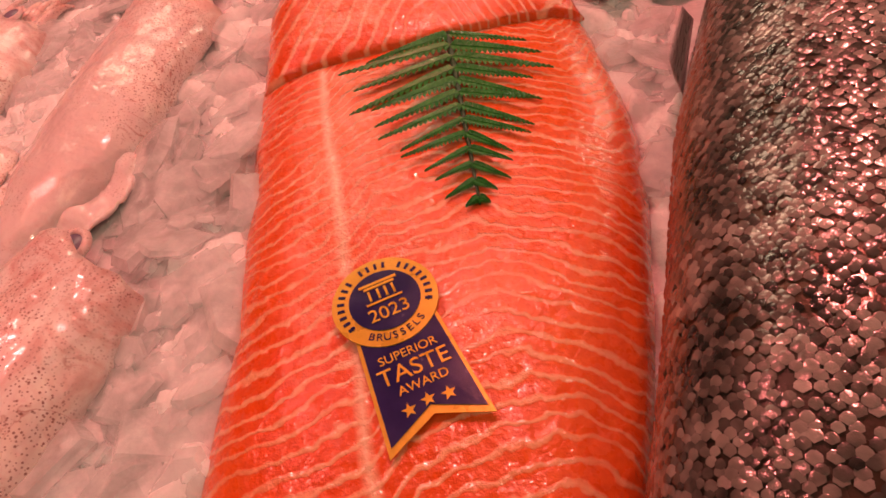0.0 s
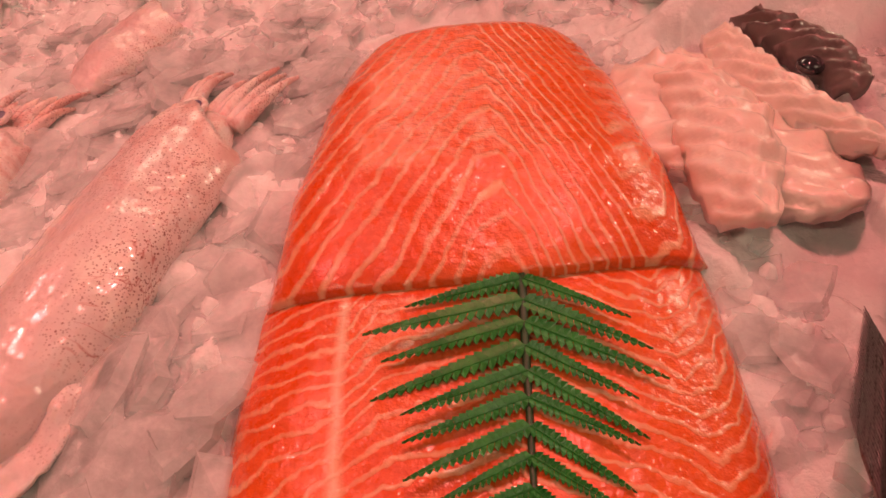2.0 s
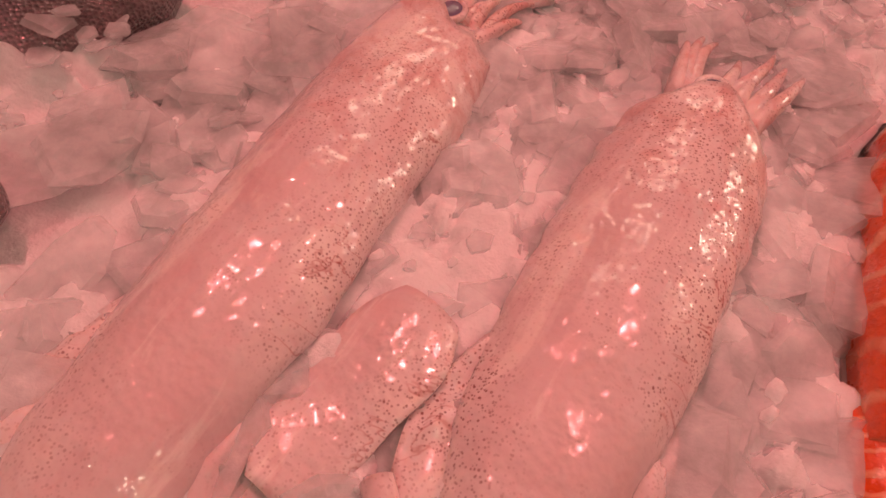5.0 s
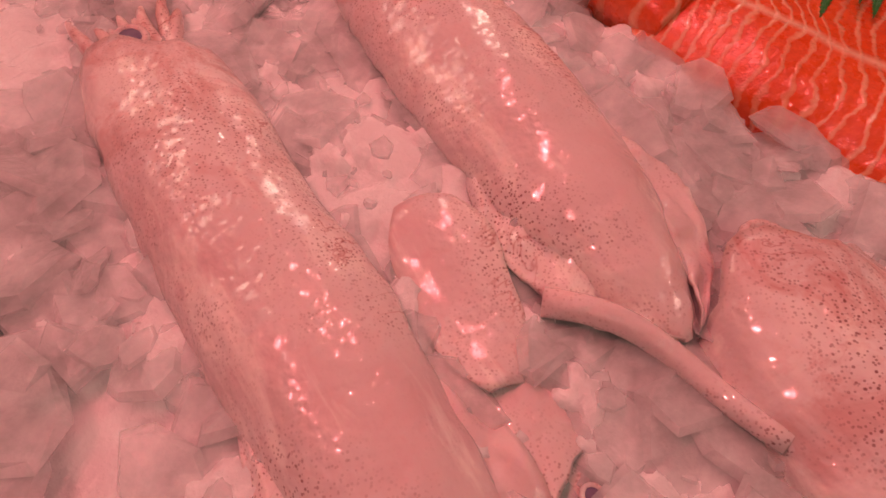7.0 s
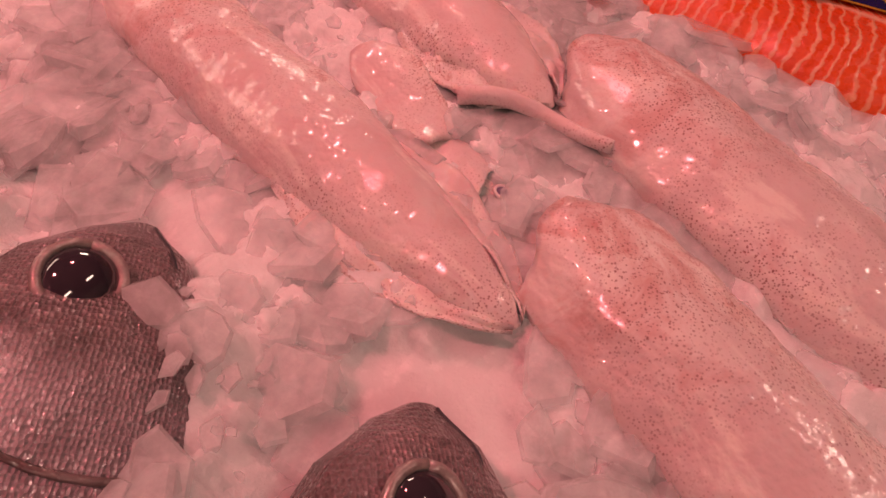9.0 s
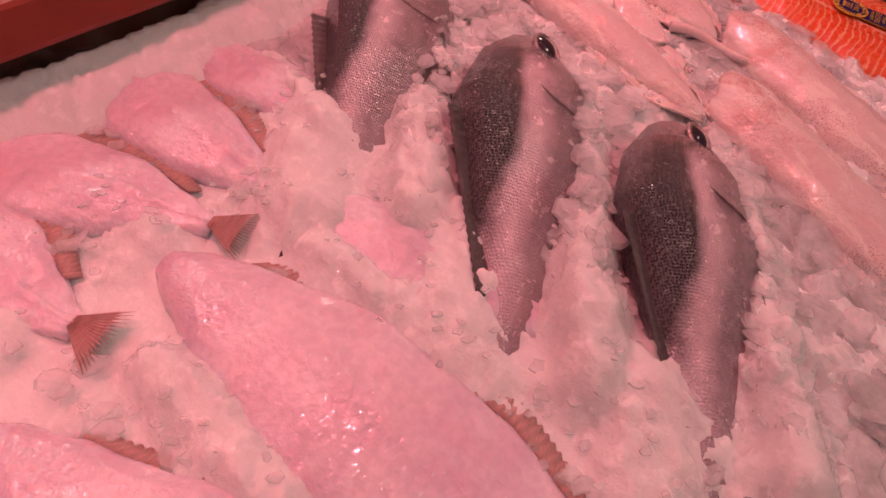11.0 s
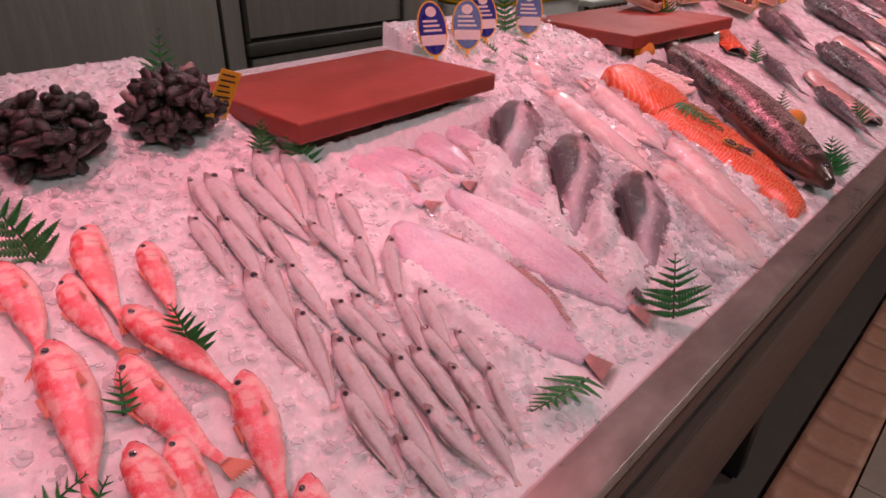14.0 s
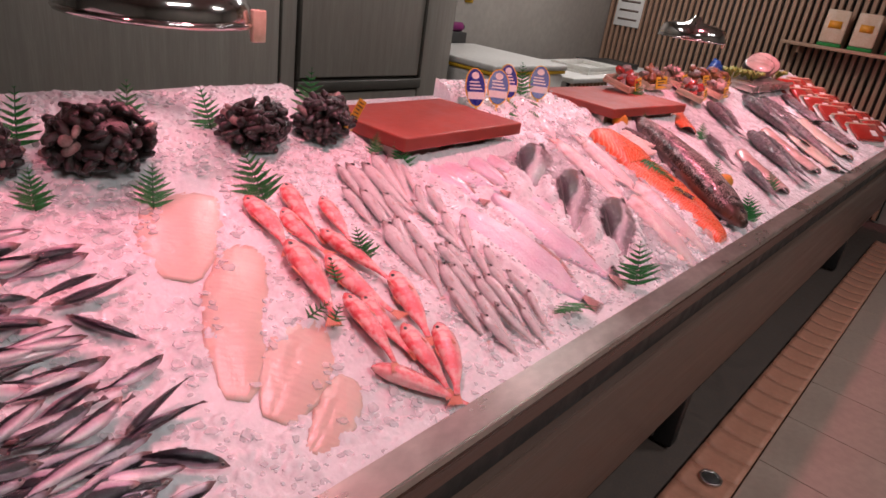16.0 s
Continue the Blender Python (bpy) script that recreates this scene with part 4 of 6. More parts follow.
def whitings():
    rng = random.Random(11)
    rows = [(1.353, 0.669, -92, 0.125), (1.379, 0.667, -93, 0.180), (1.417, 0.658, -87, 0.170), (1.479, 0.688, -101, 0.170), (1.528, 0.668, -112, 0.150), (1.545, 0.655, -106, 0.110), (1.506, 0.542, -112, 0.110), (1.539, 0.534, -105, 0.120),
            (1.453, 0.497, -89, 0.100), (1.346, 0.567, -97, 0.140), (1.398, 0.544, -93, 0.125), (1.313, 0.590, -93, 0.125), (1.501, 0.437, -112, 0.115), (1.539, 0.410, -122, 0.125), (1.442, 0.409, -88, 0.090), (1.352, 0.458, -101, 0.120),
            (1.372, 0.439, -95, 0.115), (1.310, 0.455, -97, 0.180), (1.410, 0.348, -88, 0.115), (1.470, 0.315, -107, 0.105), (1.504, 0.303, -111, 0.115), (1.336, 0.360, -106, 0.125), (1.492, 0.222, -90, 0.090), (1.384, 0.352, -88, 0.125),
            (1.343, 0.305, -98, 0.150), (1.364, 0.288, -93, 0.115), (1.396, 0.273, -85, 0.085), (1.420, 0.234, -97, 0.125), (1.442, 0.187, -97, 0.110), (1.489, 0.157, -115, 0.105), (1.303, 0.235, -94, 0.125), (1.351, 0.198, -100, 0.120),
            (1.367, 0.159, -83, 0.105), (1.388, 0.236, -92, 0.120), (1.425, 0.126, -101, 0.095), (1.318, 0.150, -92, 0.110), (1.458, 0.255, -96, 0.110)]
    for x, y, turn, ln in rows:
        ln *= 1.16
        an = radians(turn + rng.gauss(0, 2))
        put_fish("whiting", WHITING[rng.randrange(3)], (x, y), (x + ln * math.cos(an), max(0.015, y + ln * math.sin(an))), "small silver whiting with a brown back, nose uphill on ice", "fish", "whiting on the ice", rng.uniform(0.002, 0.007), rng.uniform(-24, 10), keep=0.012, rise=rng.uniform(5, 10), reach=0.6, mirror=rng.random() < 0.75)


def anchovies():
    rng = random.Random(23)
    rows = [(0.619, 0.520, 0.749, 0.542), (0.560, 0.600, 0.687, 0.610), (0.627, 0.557, 0.747, 0.558), (0.633, 0.452, 0.731, 0.477), (0.651, 0.438, 0.776, 0.460), (0.530, 0.486, 0.650, 0.469), (0.530, 0.440, 0.647, 0.409),
            (0.562, 0.378, 0.665, 0.390), (0.560, 0.385, 0.676, 0.361), (0.664, 0.430, 0.744, 0.336), (0.555, 0.324, 0.686, 0.311), (0.548, 0.300, 0.654, 0.305), (0.650, 0.272, 0.754, 0.295), (0.643, 0.195, 0.748, 0.241), (0.636, 0.193, 0.754, 0.205),
            (0.529, 0.242, 0.648, 0.256), (0.530, 0.225, 0.639, 0.251), (0.517, 0.203, 0.629, 0.203), (0.528, 0.167, 0.626, 0.173), (0.579, 0.166, 0.699, 0.117), (0.638, 0.168, 0.742, 0.096), (0.568, 0.140, 0.673, 0.110), (0.604, 0.090, 0.713, 0.081)]
    for _ in range(95):
        x, y = rng.uniform(0.26, 0.63), rng.uniform(0.03, 0.60)
        an, ln = radians(rng.gauss(5, 16)), rng.uniform(0.115, 0.140)
        rows.append((x - ln / 2 * math.cos(an), max(0.02, y - ln / 2 * math.sin(an)), x + ln / 2 * math.cos(an), max(0.02, y + ln / 2 * math.sin(an))))
    for i, (x0, y0, x1, y1) in enumerate(rows):
        a, b = ((x1, y1), (x0, y0)) if rng.random() < 0.6 else ((x0, y0), (x1, y1))
        put_fish("anchovy", ANCHOVY[rng.randrange(3)], a, b, "slim dark-backed silver anchovy heaped on ice", "fish", "anchovies on the ice", rng.uniform(0.004, 0.024), rng.uniform(-35, 55), flip=rng.random() < 0.3, keep=0.01)


def mullets():
    rows = [((1.188, 0.641), (1.146, 0.452)), ((1.238, 0.568), (1.202, 0.418)), ((1.079, 0.611), (1.064, 0.435)), ((1.126, 0.561), (1.126, 0.410)),
            ((1.164, 0.476), (1.205, 0.290)), ((1.082, 0.464), (1.037, 0.253)), ((1.125, 0.411), (1.145, 0.222)), ((1.230, 0.318), (1.168, 0.142)),
            ((1.093, 0.299), (1.066, 0.122)), ((1.125, 0.292), (1.106, 0.134)), ((1.147, 0.198), (1.113, 0.040)), ((1.216, 0.166), (1.118, 0.020)),
            ((1.026, 0.150), (1.130, 0.006))]
    for i, (a, b) in enumerate(rows):
        put_fish("red_mullet", MULLET[i % 3], a, b, "whole bright red mullet with pale patches on ice", "fish", "red mullet on the ice", 0.005 + 0.004 * (i % 3), 14 - 9 * (i % 4), keep=0.022, flip=i == 12)


def flatfish():
    rows = [((1.600, 0.435), (1.622, 0.040), 0.086), ((1.727, 0.456), (1.806, 0.062), 0.064), ((1.859, 0.445), (1.900, 0.205), 0.048), ((1.622, 0.654), (1.690, 0.435), 0.050),
            ((1.684, 0.664), (1.778, 0.438), 0.046), ((1.794, 0.676), (1.858, 0.440), 0.046), ((1.897, 0.662), (1.926, 0.430), 0.038)]
    for i, (a, b, hw) in enumerate(rows):
        ln = span(a, b)
        ob = thing("flatfish", lay(a, b, -0.013), "skinned pale pink flatfish with brown fringe fins on ice", "fish", "flatfish on the ice")
        wd = [(0, 0.18), (0.05, 0.38), (0.16, 0.62), (0.40, 1.0), (0.66, 0.86), (0.86, 0.46), (0.95, 0.24), (1.0, 0.18)]
        bend = 0.012 * (-1) ** i

        def f(u, v, grow=1.0, z0=0.0):
            x = ln * (0.5 - u * 0.9)
            w = hw * curve_at(wd, u) * grow
            c = 2 * v - 1
            th = 0.015 * math.sqrt(max(0.0, 1 - abs(c) ** 2.5)) * (0.35 + 0.65 * math.sin(math.pi * min(1, u * 1.1 + 0.08)) ** 0.5)
            ridge = 0.0025 * math.exp(-(c / 0.06) ** 2) * (u > 0.15) + 0.0016 * wob((u * 9, v * 4, i), 1.7)
            return Vector((x, c * w + bend * math.cos(math.pi * u), 0.006 + th + ridge + z0))
        part("body", sheet(bmesh.new(), f, 36, 16, 0.008), M["flat"], ob)
        for side in (-1,):
            def fr(u, v):
                s = 0.12 + 0.74 * u
                x = ln * (0.5 - s * 0.9)
                w = hw * curve_at(wd, s)
                rag = 0.0012 * math.sin(u * 300)
                return Vector((x - 0.006 * v, side * (w * 0.93 + (0.018 + rag) * v * math.sin(math.pi * (0.06 + 0.88 * u)) ** 0.5) + bend * math.cos(math.pi * s), 0.0105 + 0.0006 * math.sin(u * 300) - 0.003 * v))
            part("fringe_fin", sheet(bmesh.new(), fr, 300, 2, 0.002), M["flat_fin"], ob, "brown ribbed fringe fin")
        ty = bend * math.cos(math.pi)
        part("tail_fin", fin_sheet(((-0.395 * ln, ty + hw * 0.09), (-0.395 * ln, ty - hw * 0.09)), ((-0.53 * ln, ty + min(hw, 0.055) * 0.52), (-0.51 * ln, ty - min(hw, 0.055) * 0.52)), 0.0015, 16, 0.013, rag=0.35), M["flat_fin"], ob, "ragged brown tail fin")
        bm = bmesh.new()
        bmesh.ops.create_icosphere(bm, subdivisions=3, radius=1.0)
        for v in bm.verts:
            k = 1 + 0.22 * wob(v.co, 1.8, i * 3.0)
            v.co = (ln * 0.43 + v.co.x * ln * 0.075 * k, v.co.y * hw * 0.30 * k + bend, 0.008 + v.co.z * 0.008 * k + 0.002 * wob(v.co, 6, i))
        part("head", bm, M["flat"], ob)
        KEEP_OUT.append((a, b, hw * 0.38))


# ---- squid ----
def squid(a, b, r, skin, label, head=0.0, fins=True, lift=0.0, twist=0.0, seed=1, arms=8):
    """A squid from its mantle's opening a to its tail b; head: the reach of head and arms past the opening."""
    ln = span(a, b)
    ob = thing("squid", lay(a, b, lift - r * 0.05), label, "squid", "squid on the ice")
    rng = random.Random(seed)
    prof = [(0, 0.92), (0.04, 0.97), (0.2, 1.0), (0.5, 0.98), (0.72, 0.80), (0.88, 0.52), (0.96, 0.28), (1, 0.05)]
    n, m, rings = 72, 40, []

    def ring_at(s, grow=1.0, inset=0.0):
        w, out = r * curve_at(prof, s) * grow, []
        for k in range(m):
            an = 2 * math.pi * k / m
            c, q = math.cos(an), math.sin(an)
            d = 1 + 0.10 * wob((s * 3, c, q), 1.4, seed) + 0.05 * wob((s * 9, 2 * c, 2 * q), 2.0, seed) + 0.020 * wob((s * 7, 7 * c, 7 * q), 2.4, seed)
            lip = r * (0.42 * max(0.0, math.sin(an + 0.5 * math.sin(seed))) ** 8 - 0.16 * abs(c) + 0.10 * wob((c, q, 0.3), 2.6, seed)) * max(0.0, 1 - s / 0.14)
            bow = 0.16 * r * math.sin(2.4 * s + seed)
            out.append(Vector((ln * (0.5 - s) + lip - inset, w * c * d + bow, w * (0.62 if q > 0 else 0.40) * q * d)))
        return out
    rings = [ring_at(0.0, 0.55, r * 0.55), ring_at(0.0, 0.84, r * 0.22), ring_at(0.0, 0.95, 0.0015)] + [ring_at(i / n) for i in range(n + 1)]
    part("mantle", loft(bmesh.new(), rings), skin, ob, at=pose(0, 0, 0, twist))
    if fins:
        for side in (1, -1):
            def f(u, v):
                x = ln * (-0.06 - 0.44 * u)
                out = r * 0.50 * math.sin(math.pi * min(1, u * 0.96 + 0.04)) ** 0.8
                base = r * curve_at(prof, 0.56 + 0.43 * u) * 0.86
                return Vector((x - 0.2 * out * v, side * (base + out * v) + 0.16 * r * math.sin(2.4 * (0.56 + 0.43 * u) + seed), 0.004 - r * 0.10 * v + 0.006 * wob((u * 3, v, side), 2, seed) + 0.002 * wob((u * 12, v * 3, side), 2, seed)))
            part("fin", sheet(bmesh.new(), f, 36, 8, 0.0022), skin, ob)
    if head:
        hx = ln * 0.5
        rings = []
        for i in range(13):
            s = i / 12
            w = r * (0.62 + 0.12 * math.sin(math.pi * s)) * (1 - 0.35 * s)
            rings.append([Vector((hx - 0.02 + s * head * 0.42, w * math.cos(2 * math.pi * k / 16), w * 0.7 * math.sin(2 * math.pi * k / 16))) for k in range(16)])
        hd = part("head", loft(bmesh.new(), rings), skin, ob)
        bm = bmesh.new()
        bmesh.ops.create_uvsphere(bm, u_segments=18, v_segments=10, radius=r * 0.20, matrix=Matrix.Translation((hx + head * 0.16, r * 0.14, r * 0.40)) @ Matrix.Diagonal((1.2, 0.9, 0.32, 1)))
        part("eye", bm, M["squid_eye"], hd, "blue-black eye")
        bm = bmesh.new()
        tube(bm, [(hx + head * 0.16 + r * 0.25 * math.cos(a / 20 * 2 * math.pi), r * 0.14 + r * 0.20 * math.sin(a / 20 * 2 * math.pi), r * 0.405) for a in range(21)], r * 0.055, 8)
        part("eyelid", bm, skin, hd)
        for i in range(arms):
            y = r * 0.5 * (i / 3.5 - 1)
            pts, rad, ang = [], [], rng.uniform(-0.5, 0.5)
            reach = head * rng.uniform(0.45, 0.75)
            for j in range(9):
                s = j / 8
                pts.append((hx - 0.02 + head * 0.38 + reach * s, y * (1 + 0.5 * s) + reach * 0.3 * math.sin(2.2 * s + ang) * ang, r * 0.25 * math.sin(2.4 * s) - r * 0.15 * s))
                rad.append(r * 0.17 * (1 - 0.8 * s))
            part("arm", tube(bmesh.new(), pts, rad, 8), M["squid_arm"], ob)
    KEEP_OUT.append((a, b, r * 0.66))
    return ob


def squids():
    squid((2.270, 0.585), (2.188, 0.278), 0.036, M["squid_pink"], "whole pink squid lying between sea bream and ice", head=0.075, seed=2, lift=0.006)
    squid((2.402, 0.560), (2.318, 0.330), 0.038, M["squid"], "pale speckled squid with red blotched head beside salmon", head=0.10, seed=3, lift=0.010)
    squid((2.258, 0.332), (2.286, 0.420), 0.018, M["squid_pink"], "small squid tucked under larger ones, blue eye showing", head=0.07, fins=False, seed=5, lift=-0.004, arms=3)
    squid((2.372, 0.318), (2.250, 0.020), 0.043, M["squid"], "large glossy speckled squid beside the salmon fillet", head=0.05, seed=7, lift=0.004, arms=0)
    squid((2.250, 0.274), (2.114, 0.004), 0.042, M["squid_pink"], "large squid with brown speckled mantle above bream", seed=9, lift=0.004)
    squid((2.345, 0.720), (2.290, 0.640), 0.028, M["squid_pink"], "squid half buried in ice at the back", fins=False, seed=14)
    fl = thing("squid_fin", lay((2.298, 0.432), (2.266, 0.366), 0.008), "smooth pink loose squid fin on ice", "squid")
    part("flap", sheet(bmesh.new(), lambda u, v: Vector((0.042 - 0.084 * u, (2 * v - 1) * 0.021 * math.sin(math.pi * (0.16 + 0.78 * u)) ** 0.7 * (1 + 0.10 * math.sin(9 * u)), 0.004 - 0.003 * (2 * v - 1) ** 2 + 0.003 * math.sin(5 * u + 2 * v) + 0.006 * max(0.0, 0.2 - u))), 24, 14, 0.003), M["squid_pink"], fl)
    t = thing("squid_tentacle", lay((2.314, 0.300), (2.298, 0.372), 0.010), "loose white squid tentacle on ice", "squid")
    part("tube", tube(bmesh.new(), [(-0.040 + 0.09 * i / 14, 0.007 * math.sin(i / 3.4), 0.002 * math.sin(i / 2)) for i in range(15)], [0.0058 - 0.00012 * i for i in range(15)], 12), M["squid"], t)
    part("tip", tube(bmesh.new(), [(0.049, -0.006, 0.0), (0.058, -0.002, 0.0), (0.064, 0.004, -0.001)], [0.0038, 0.0038, 0.001], 8), M["squid_arm"], t)


# ---- salmon ----
def salmon_fillet(name, mt, spine, widths, height, label, lift, front_round=0.0, thick=0.03):
    """A slab of flesh along a spine of plan points, from the back to the front."""
    o = Vector((spine[0][0], spine[0][1], bed(*spine[0])))
    m = Matrix.Translation(o + UP * lift) @ pose(0, 0, 0, math.degrees(TILT), 0, 0)
    ob = thing(name, m, label, "fish fillet")
    stops_x = [(i / (len(spine) - 1), p[0] - spine[0][0]) for i, p in enumerate(spine)]
    stops_y = [(i / (len(spine) - 1), (p[1] - spine[0][1]) / math.cos(TILT)) for i, p in enumerate(spine)]

    def f(u, v):
        c = 2 * v - 1
        w = curve_at(widths, u)
        x = curve_at(stops_x, u) + c * w
        y = curve_at(stops_y, u) + front_round * c * c * u
        rim = max(0.0, 1 - abs(c) ** 4)
        end = min(1.0, u / 0.05, (1 - u) / 0.06) if front_round == 0 else min(1.0, u / 0.16 + 0.05, (1 - u) / 0.40 + 0.30)
        z = height * (0.30 + 0.70 * rim ** 0.6) * ((0.35 if front_round == 0 else 0.12) + (0.65 if front_round == 0 else 0.88) * max(0.0, end) ** 0.5)
        z += 0.0016 * wob((x * 10, y * 10, 1), 2.2) + 0.0008 * wob((x, y, 3), 60)
        return Vector((x, y, z))
    part("flesh", sheet(bmesh.new(), f, 70, 40, lambda u, v: max(0.004, f(u, v).z + 0.004)), mt, ob)

    def under(u, v):
        p = f(u, v)
        return Vector((p.x + (2 * v - 1) * 0.0012, p.y, -0.0044))
    part("skin", sheet(bmesh.new(), under, 40, 6, 0.003), M["salmon_skin"], ob, "thin dark skin under the flesh")
    for i, (p, q) in enumerate(zip(spine, spine[1:])):
        KEEP_OUT.append((p, q, curve_at(widths, (i + 0.5) / (len(spine) - 1)) * 1.10))
    return ob


def leaflet_mesh(name, count, ln, wd):
    """One fern pinna along +x: a thin rib with pairs of toothed leaflets."""
    bm = bmesh.new()
    tube(bm, [(0, 0, 0), (ln * 0.5, 0, 0.0006), (ln, 0, 0)], [0.0011, 0.0008, 0.0003], 5)
    for i in range(count):
        s = (i + 0.5) / count
        w = wd * (1 - s) ** 0.7 * (0.8 + 0.2 * min(1, s * 6))
        for side in (1, -1):
            x, h = s * ln, ln / count * 0.45
            p = [(x - h, 0, 0.0), (x - h * 0.9 + w * 0.30, side * w * 0.62, 0.0012), (x + w * 0.52, side * w, 0.0), (x + h * 0.9 + w * 0.40, side * w * 0.60, 0.0004), (x + h, 0, 0.0)]
            top = [bm.verts.new(Vector(q) + Vector((0, 0, 0.0004))) for q in p]
            low = [bm.verts.new(Vector(q)) for q in p]
            bm.faces.new(top)
            bm.faces.new(low[::-1])
            for j in range(5):
                bm.faces.new((top[j], low[j], low[(j + 1) % 5], top[(j + 1) % 5]))
    return mesh_of(name, bm, M["leaf"], False)


PINNA_FINE = leaflet_mesh("pinna_fine", 17, 0.1, 0.0105)
PINNA = leaflet_mesh("pinna", 12, 0.1, 0.0165)


def fern(m, ln, spread, pairs, label, fine=False, curl=0.0, skew=0.0, seed=0, taper=0.85):
    """A fern frond along +x from its foot, with its pinnae to both sides."""
    rng = random.Random(seed)
    ob = thing("fern_frond", m, label, "fern", "fern fronds")
    pts = [(ln * i / 12, 0.0, curl * ln * (i / 12) ** 2) for i in range(13)]
    part("stem", tube(bmesh.new(), pts, [0.0022 * (1 - 0.7 * i / 12) for i in range(13)], 6), M["stem"], ob)
    for i in range(pairs):
        s = 0.06 + 0.92 * i / (pairs - 1)
        reach = spread * (1 - s) ** taper * (0.55 + 0.45 * min(1.0, s * 7)) + 0.004
        for side in (1, -1):
            an = side * (72 - 22 * s) + rng.uniform(-5, 5) + skew
            r = reach * rng.uniform(0.9, 1.08) * (1.18 if side < 0 and fine else 1.0)
            part("pinna", PINNA_FINE if fine else PINNA, None, ob, at=Matrix.Translation((ln * s, 0, curl * ln * s * s + 0.001)) @ pose(0, 0, 0, rng.uniform(-14, 14), rng.uniform(-8, 3), an) @ Matrix.Diagonal((r / 0.1, r / 0.1 if not fine else max(0.32, r / 0.1), 1, 1)))
    return ob


def star(r, z):
    bm = bmesh.new()
    pts = [(q * math.cos(radians(90 + 36 * i)), q * math.sin(radians(90 + 36 * i))) for i in range(10) for q in ((r if i % 2 == 0 else r * 0.42),)]
    loft(bm, [[Vector((x, y, h)) for x, y in pts] for h in (z, z + 0.0003)])
    return bm


def words(text, size, mt, parent, x, y, z, rz=0.0):
    c = bpy.data.curves.new("lettering", "FONT")
    c.body, c.size, c.align_x, c.align_y, c.extrude = text, size, "CENTER", "CENTER", 0.00012
    c.materials.append(mt)
    ob = new("lettering", c)
    ob.parent = parent
    ob.matrix_basis = pose(x, y, z, 0, 0, rz)
    return ob


def disc(bm, rx, ry, z0, z1, n=40):
    return loft(bm, [[Vector((rx * math.cos(2 * math.pi * k / n), ry * math.sin(2 * math.pi * k / n), z)) for k in range(n)] for z in (z0, z1)])


def sticker():
    """The award sticker: a gold-ringed medallion with a swallow-tailed ribbon."""
    h = 0.0228
    m = Matrix.Translation(Vector((2.516, 0.250, bed(2.516, 0.250))) + UP * h) @ pose(0, 0, 0, math.degrees(TILT), 0, 0) @ pose(0, 0, 0, 0, 0, 11)
    ob = thing("award_sticker", m, "navy and gold award sticker on the salmon fillet", "sticker")

    def ribbon(w0, w1, y0, y1, notch, z):
        bm = bmesh.new()
        p = [(-w0, y0), (w0, y0), (w1, y1), (0.0, y1 + notch), (-w1, y1)]
        return loft(bm, [[Vector((x, y, q)) for x, y in p] for q in (z, z + 0.0003)])
    rb = part("ribbon", ribbon(0.0165, 0.0195, -0.012, -0.062, 0.009, 0.0), M["gold"], ob, "gold-edged ribbon", smooth=False)
    part("ribbon_face", ribbon(0.0150, 0.0178, -0.012, -0.0585, 0.009, 0.0005), M["navy"], rb, smooth=False)
    words("SUPERIOR", 0.0052, M["gold"], rb, 0.0, -0.0262, 0.0011)
    words("TASTE", 0.0098, M["gold"], rb, 0.0, -0.0335, 0.0011)
    words("AWARD", 0.0052, M["gold"], rb, 0.001, -0.0405, 0.0011)
    for i in (-1, 0, 1):
        part("star", star(0.0028, 0.0), M["gold"], rb, at=pose(0.0075 * i, -0.0475 - 0.001 * abs(i), 0.001), smooth=False)
    md = part("medallion", disc(bmesh.new(), 0.0215, 0.0215, 0.0008, 0.0013), M["gold"], ob, "gold medallion", smooth=False)
    part("medallion_face", disc(bmesh.new(), 0.0145, 0.0145, 0.0015, 0.0018), M["navy"], md, smooth=False)
    words("2023", 0.0085, M["gold"], md, 0.0, -0.0065, 0.0022)
    for b in ((-0.008, 0.0085, 0.008, 0.0098), (-0.0065, 0.0068, 0.0065, 0.008), (-0.0075, -0.001, 0.0075, 0.0), (-0.0055, 0.001, -0.0045, 0.006), (-0.0018, 0.001, -0.0008, 0.006), (0.0014, 0.001, 0.0024, 0.006), (0.0045, 0.001, 0.0055, 0.006)):
        part("emblem_bar", box(bmesh.new(), b[0], b[1], 0.002, b[2], b[3], 0.0023), M["gold"], md, smooth=False)
    for i in range(22):
        an = 205 - i * 230 / 21
        if i in (13, 8):
            continue
        part("ring_bar", box(bmesh.new(), -0.0006, 0.0163, 0.0014, 0.0006, 0.0192, 0.0017), M["navy"], md, at=pose(0, 0, 0, 0, 0, an - 90), smooth=False)
    for i, ch in enumerate("BRUSSELS"):
        an = 235 + i * 10
        words(ch, 0.0045, M["navy"], md, 0.0177 * math.cos(radians(an)), 0.0177 * math.sin(radians(an)), 0.0016, an + 90)
    for an in (205, 335):
        part("star", star(0.0014, 0.0014), M["navy"], md, at=pose(0.0178 * math.cos(radians(an)), 0.0178 * math.sin(radians(an)), 0), smooth=False)


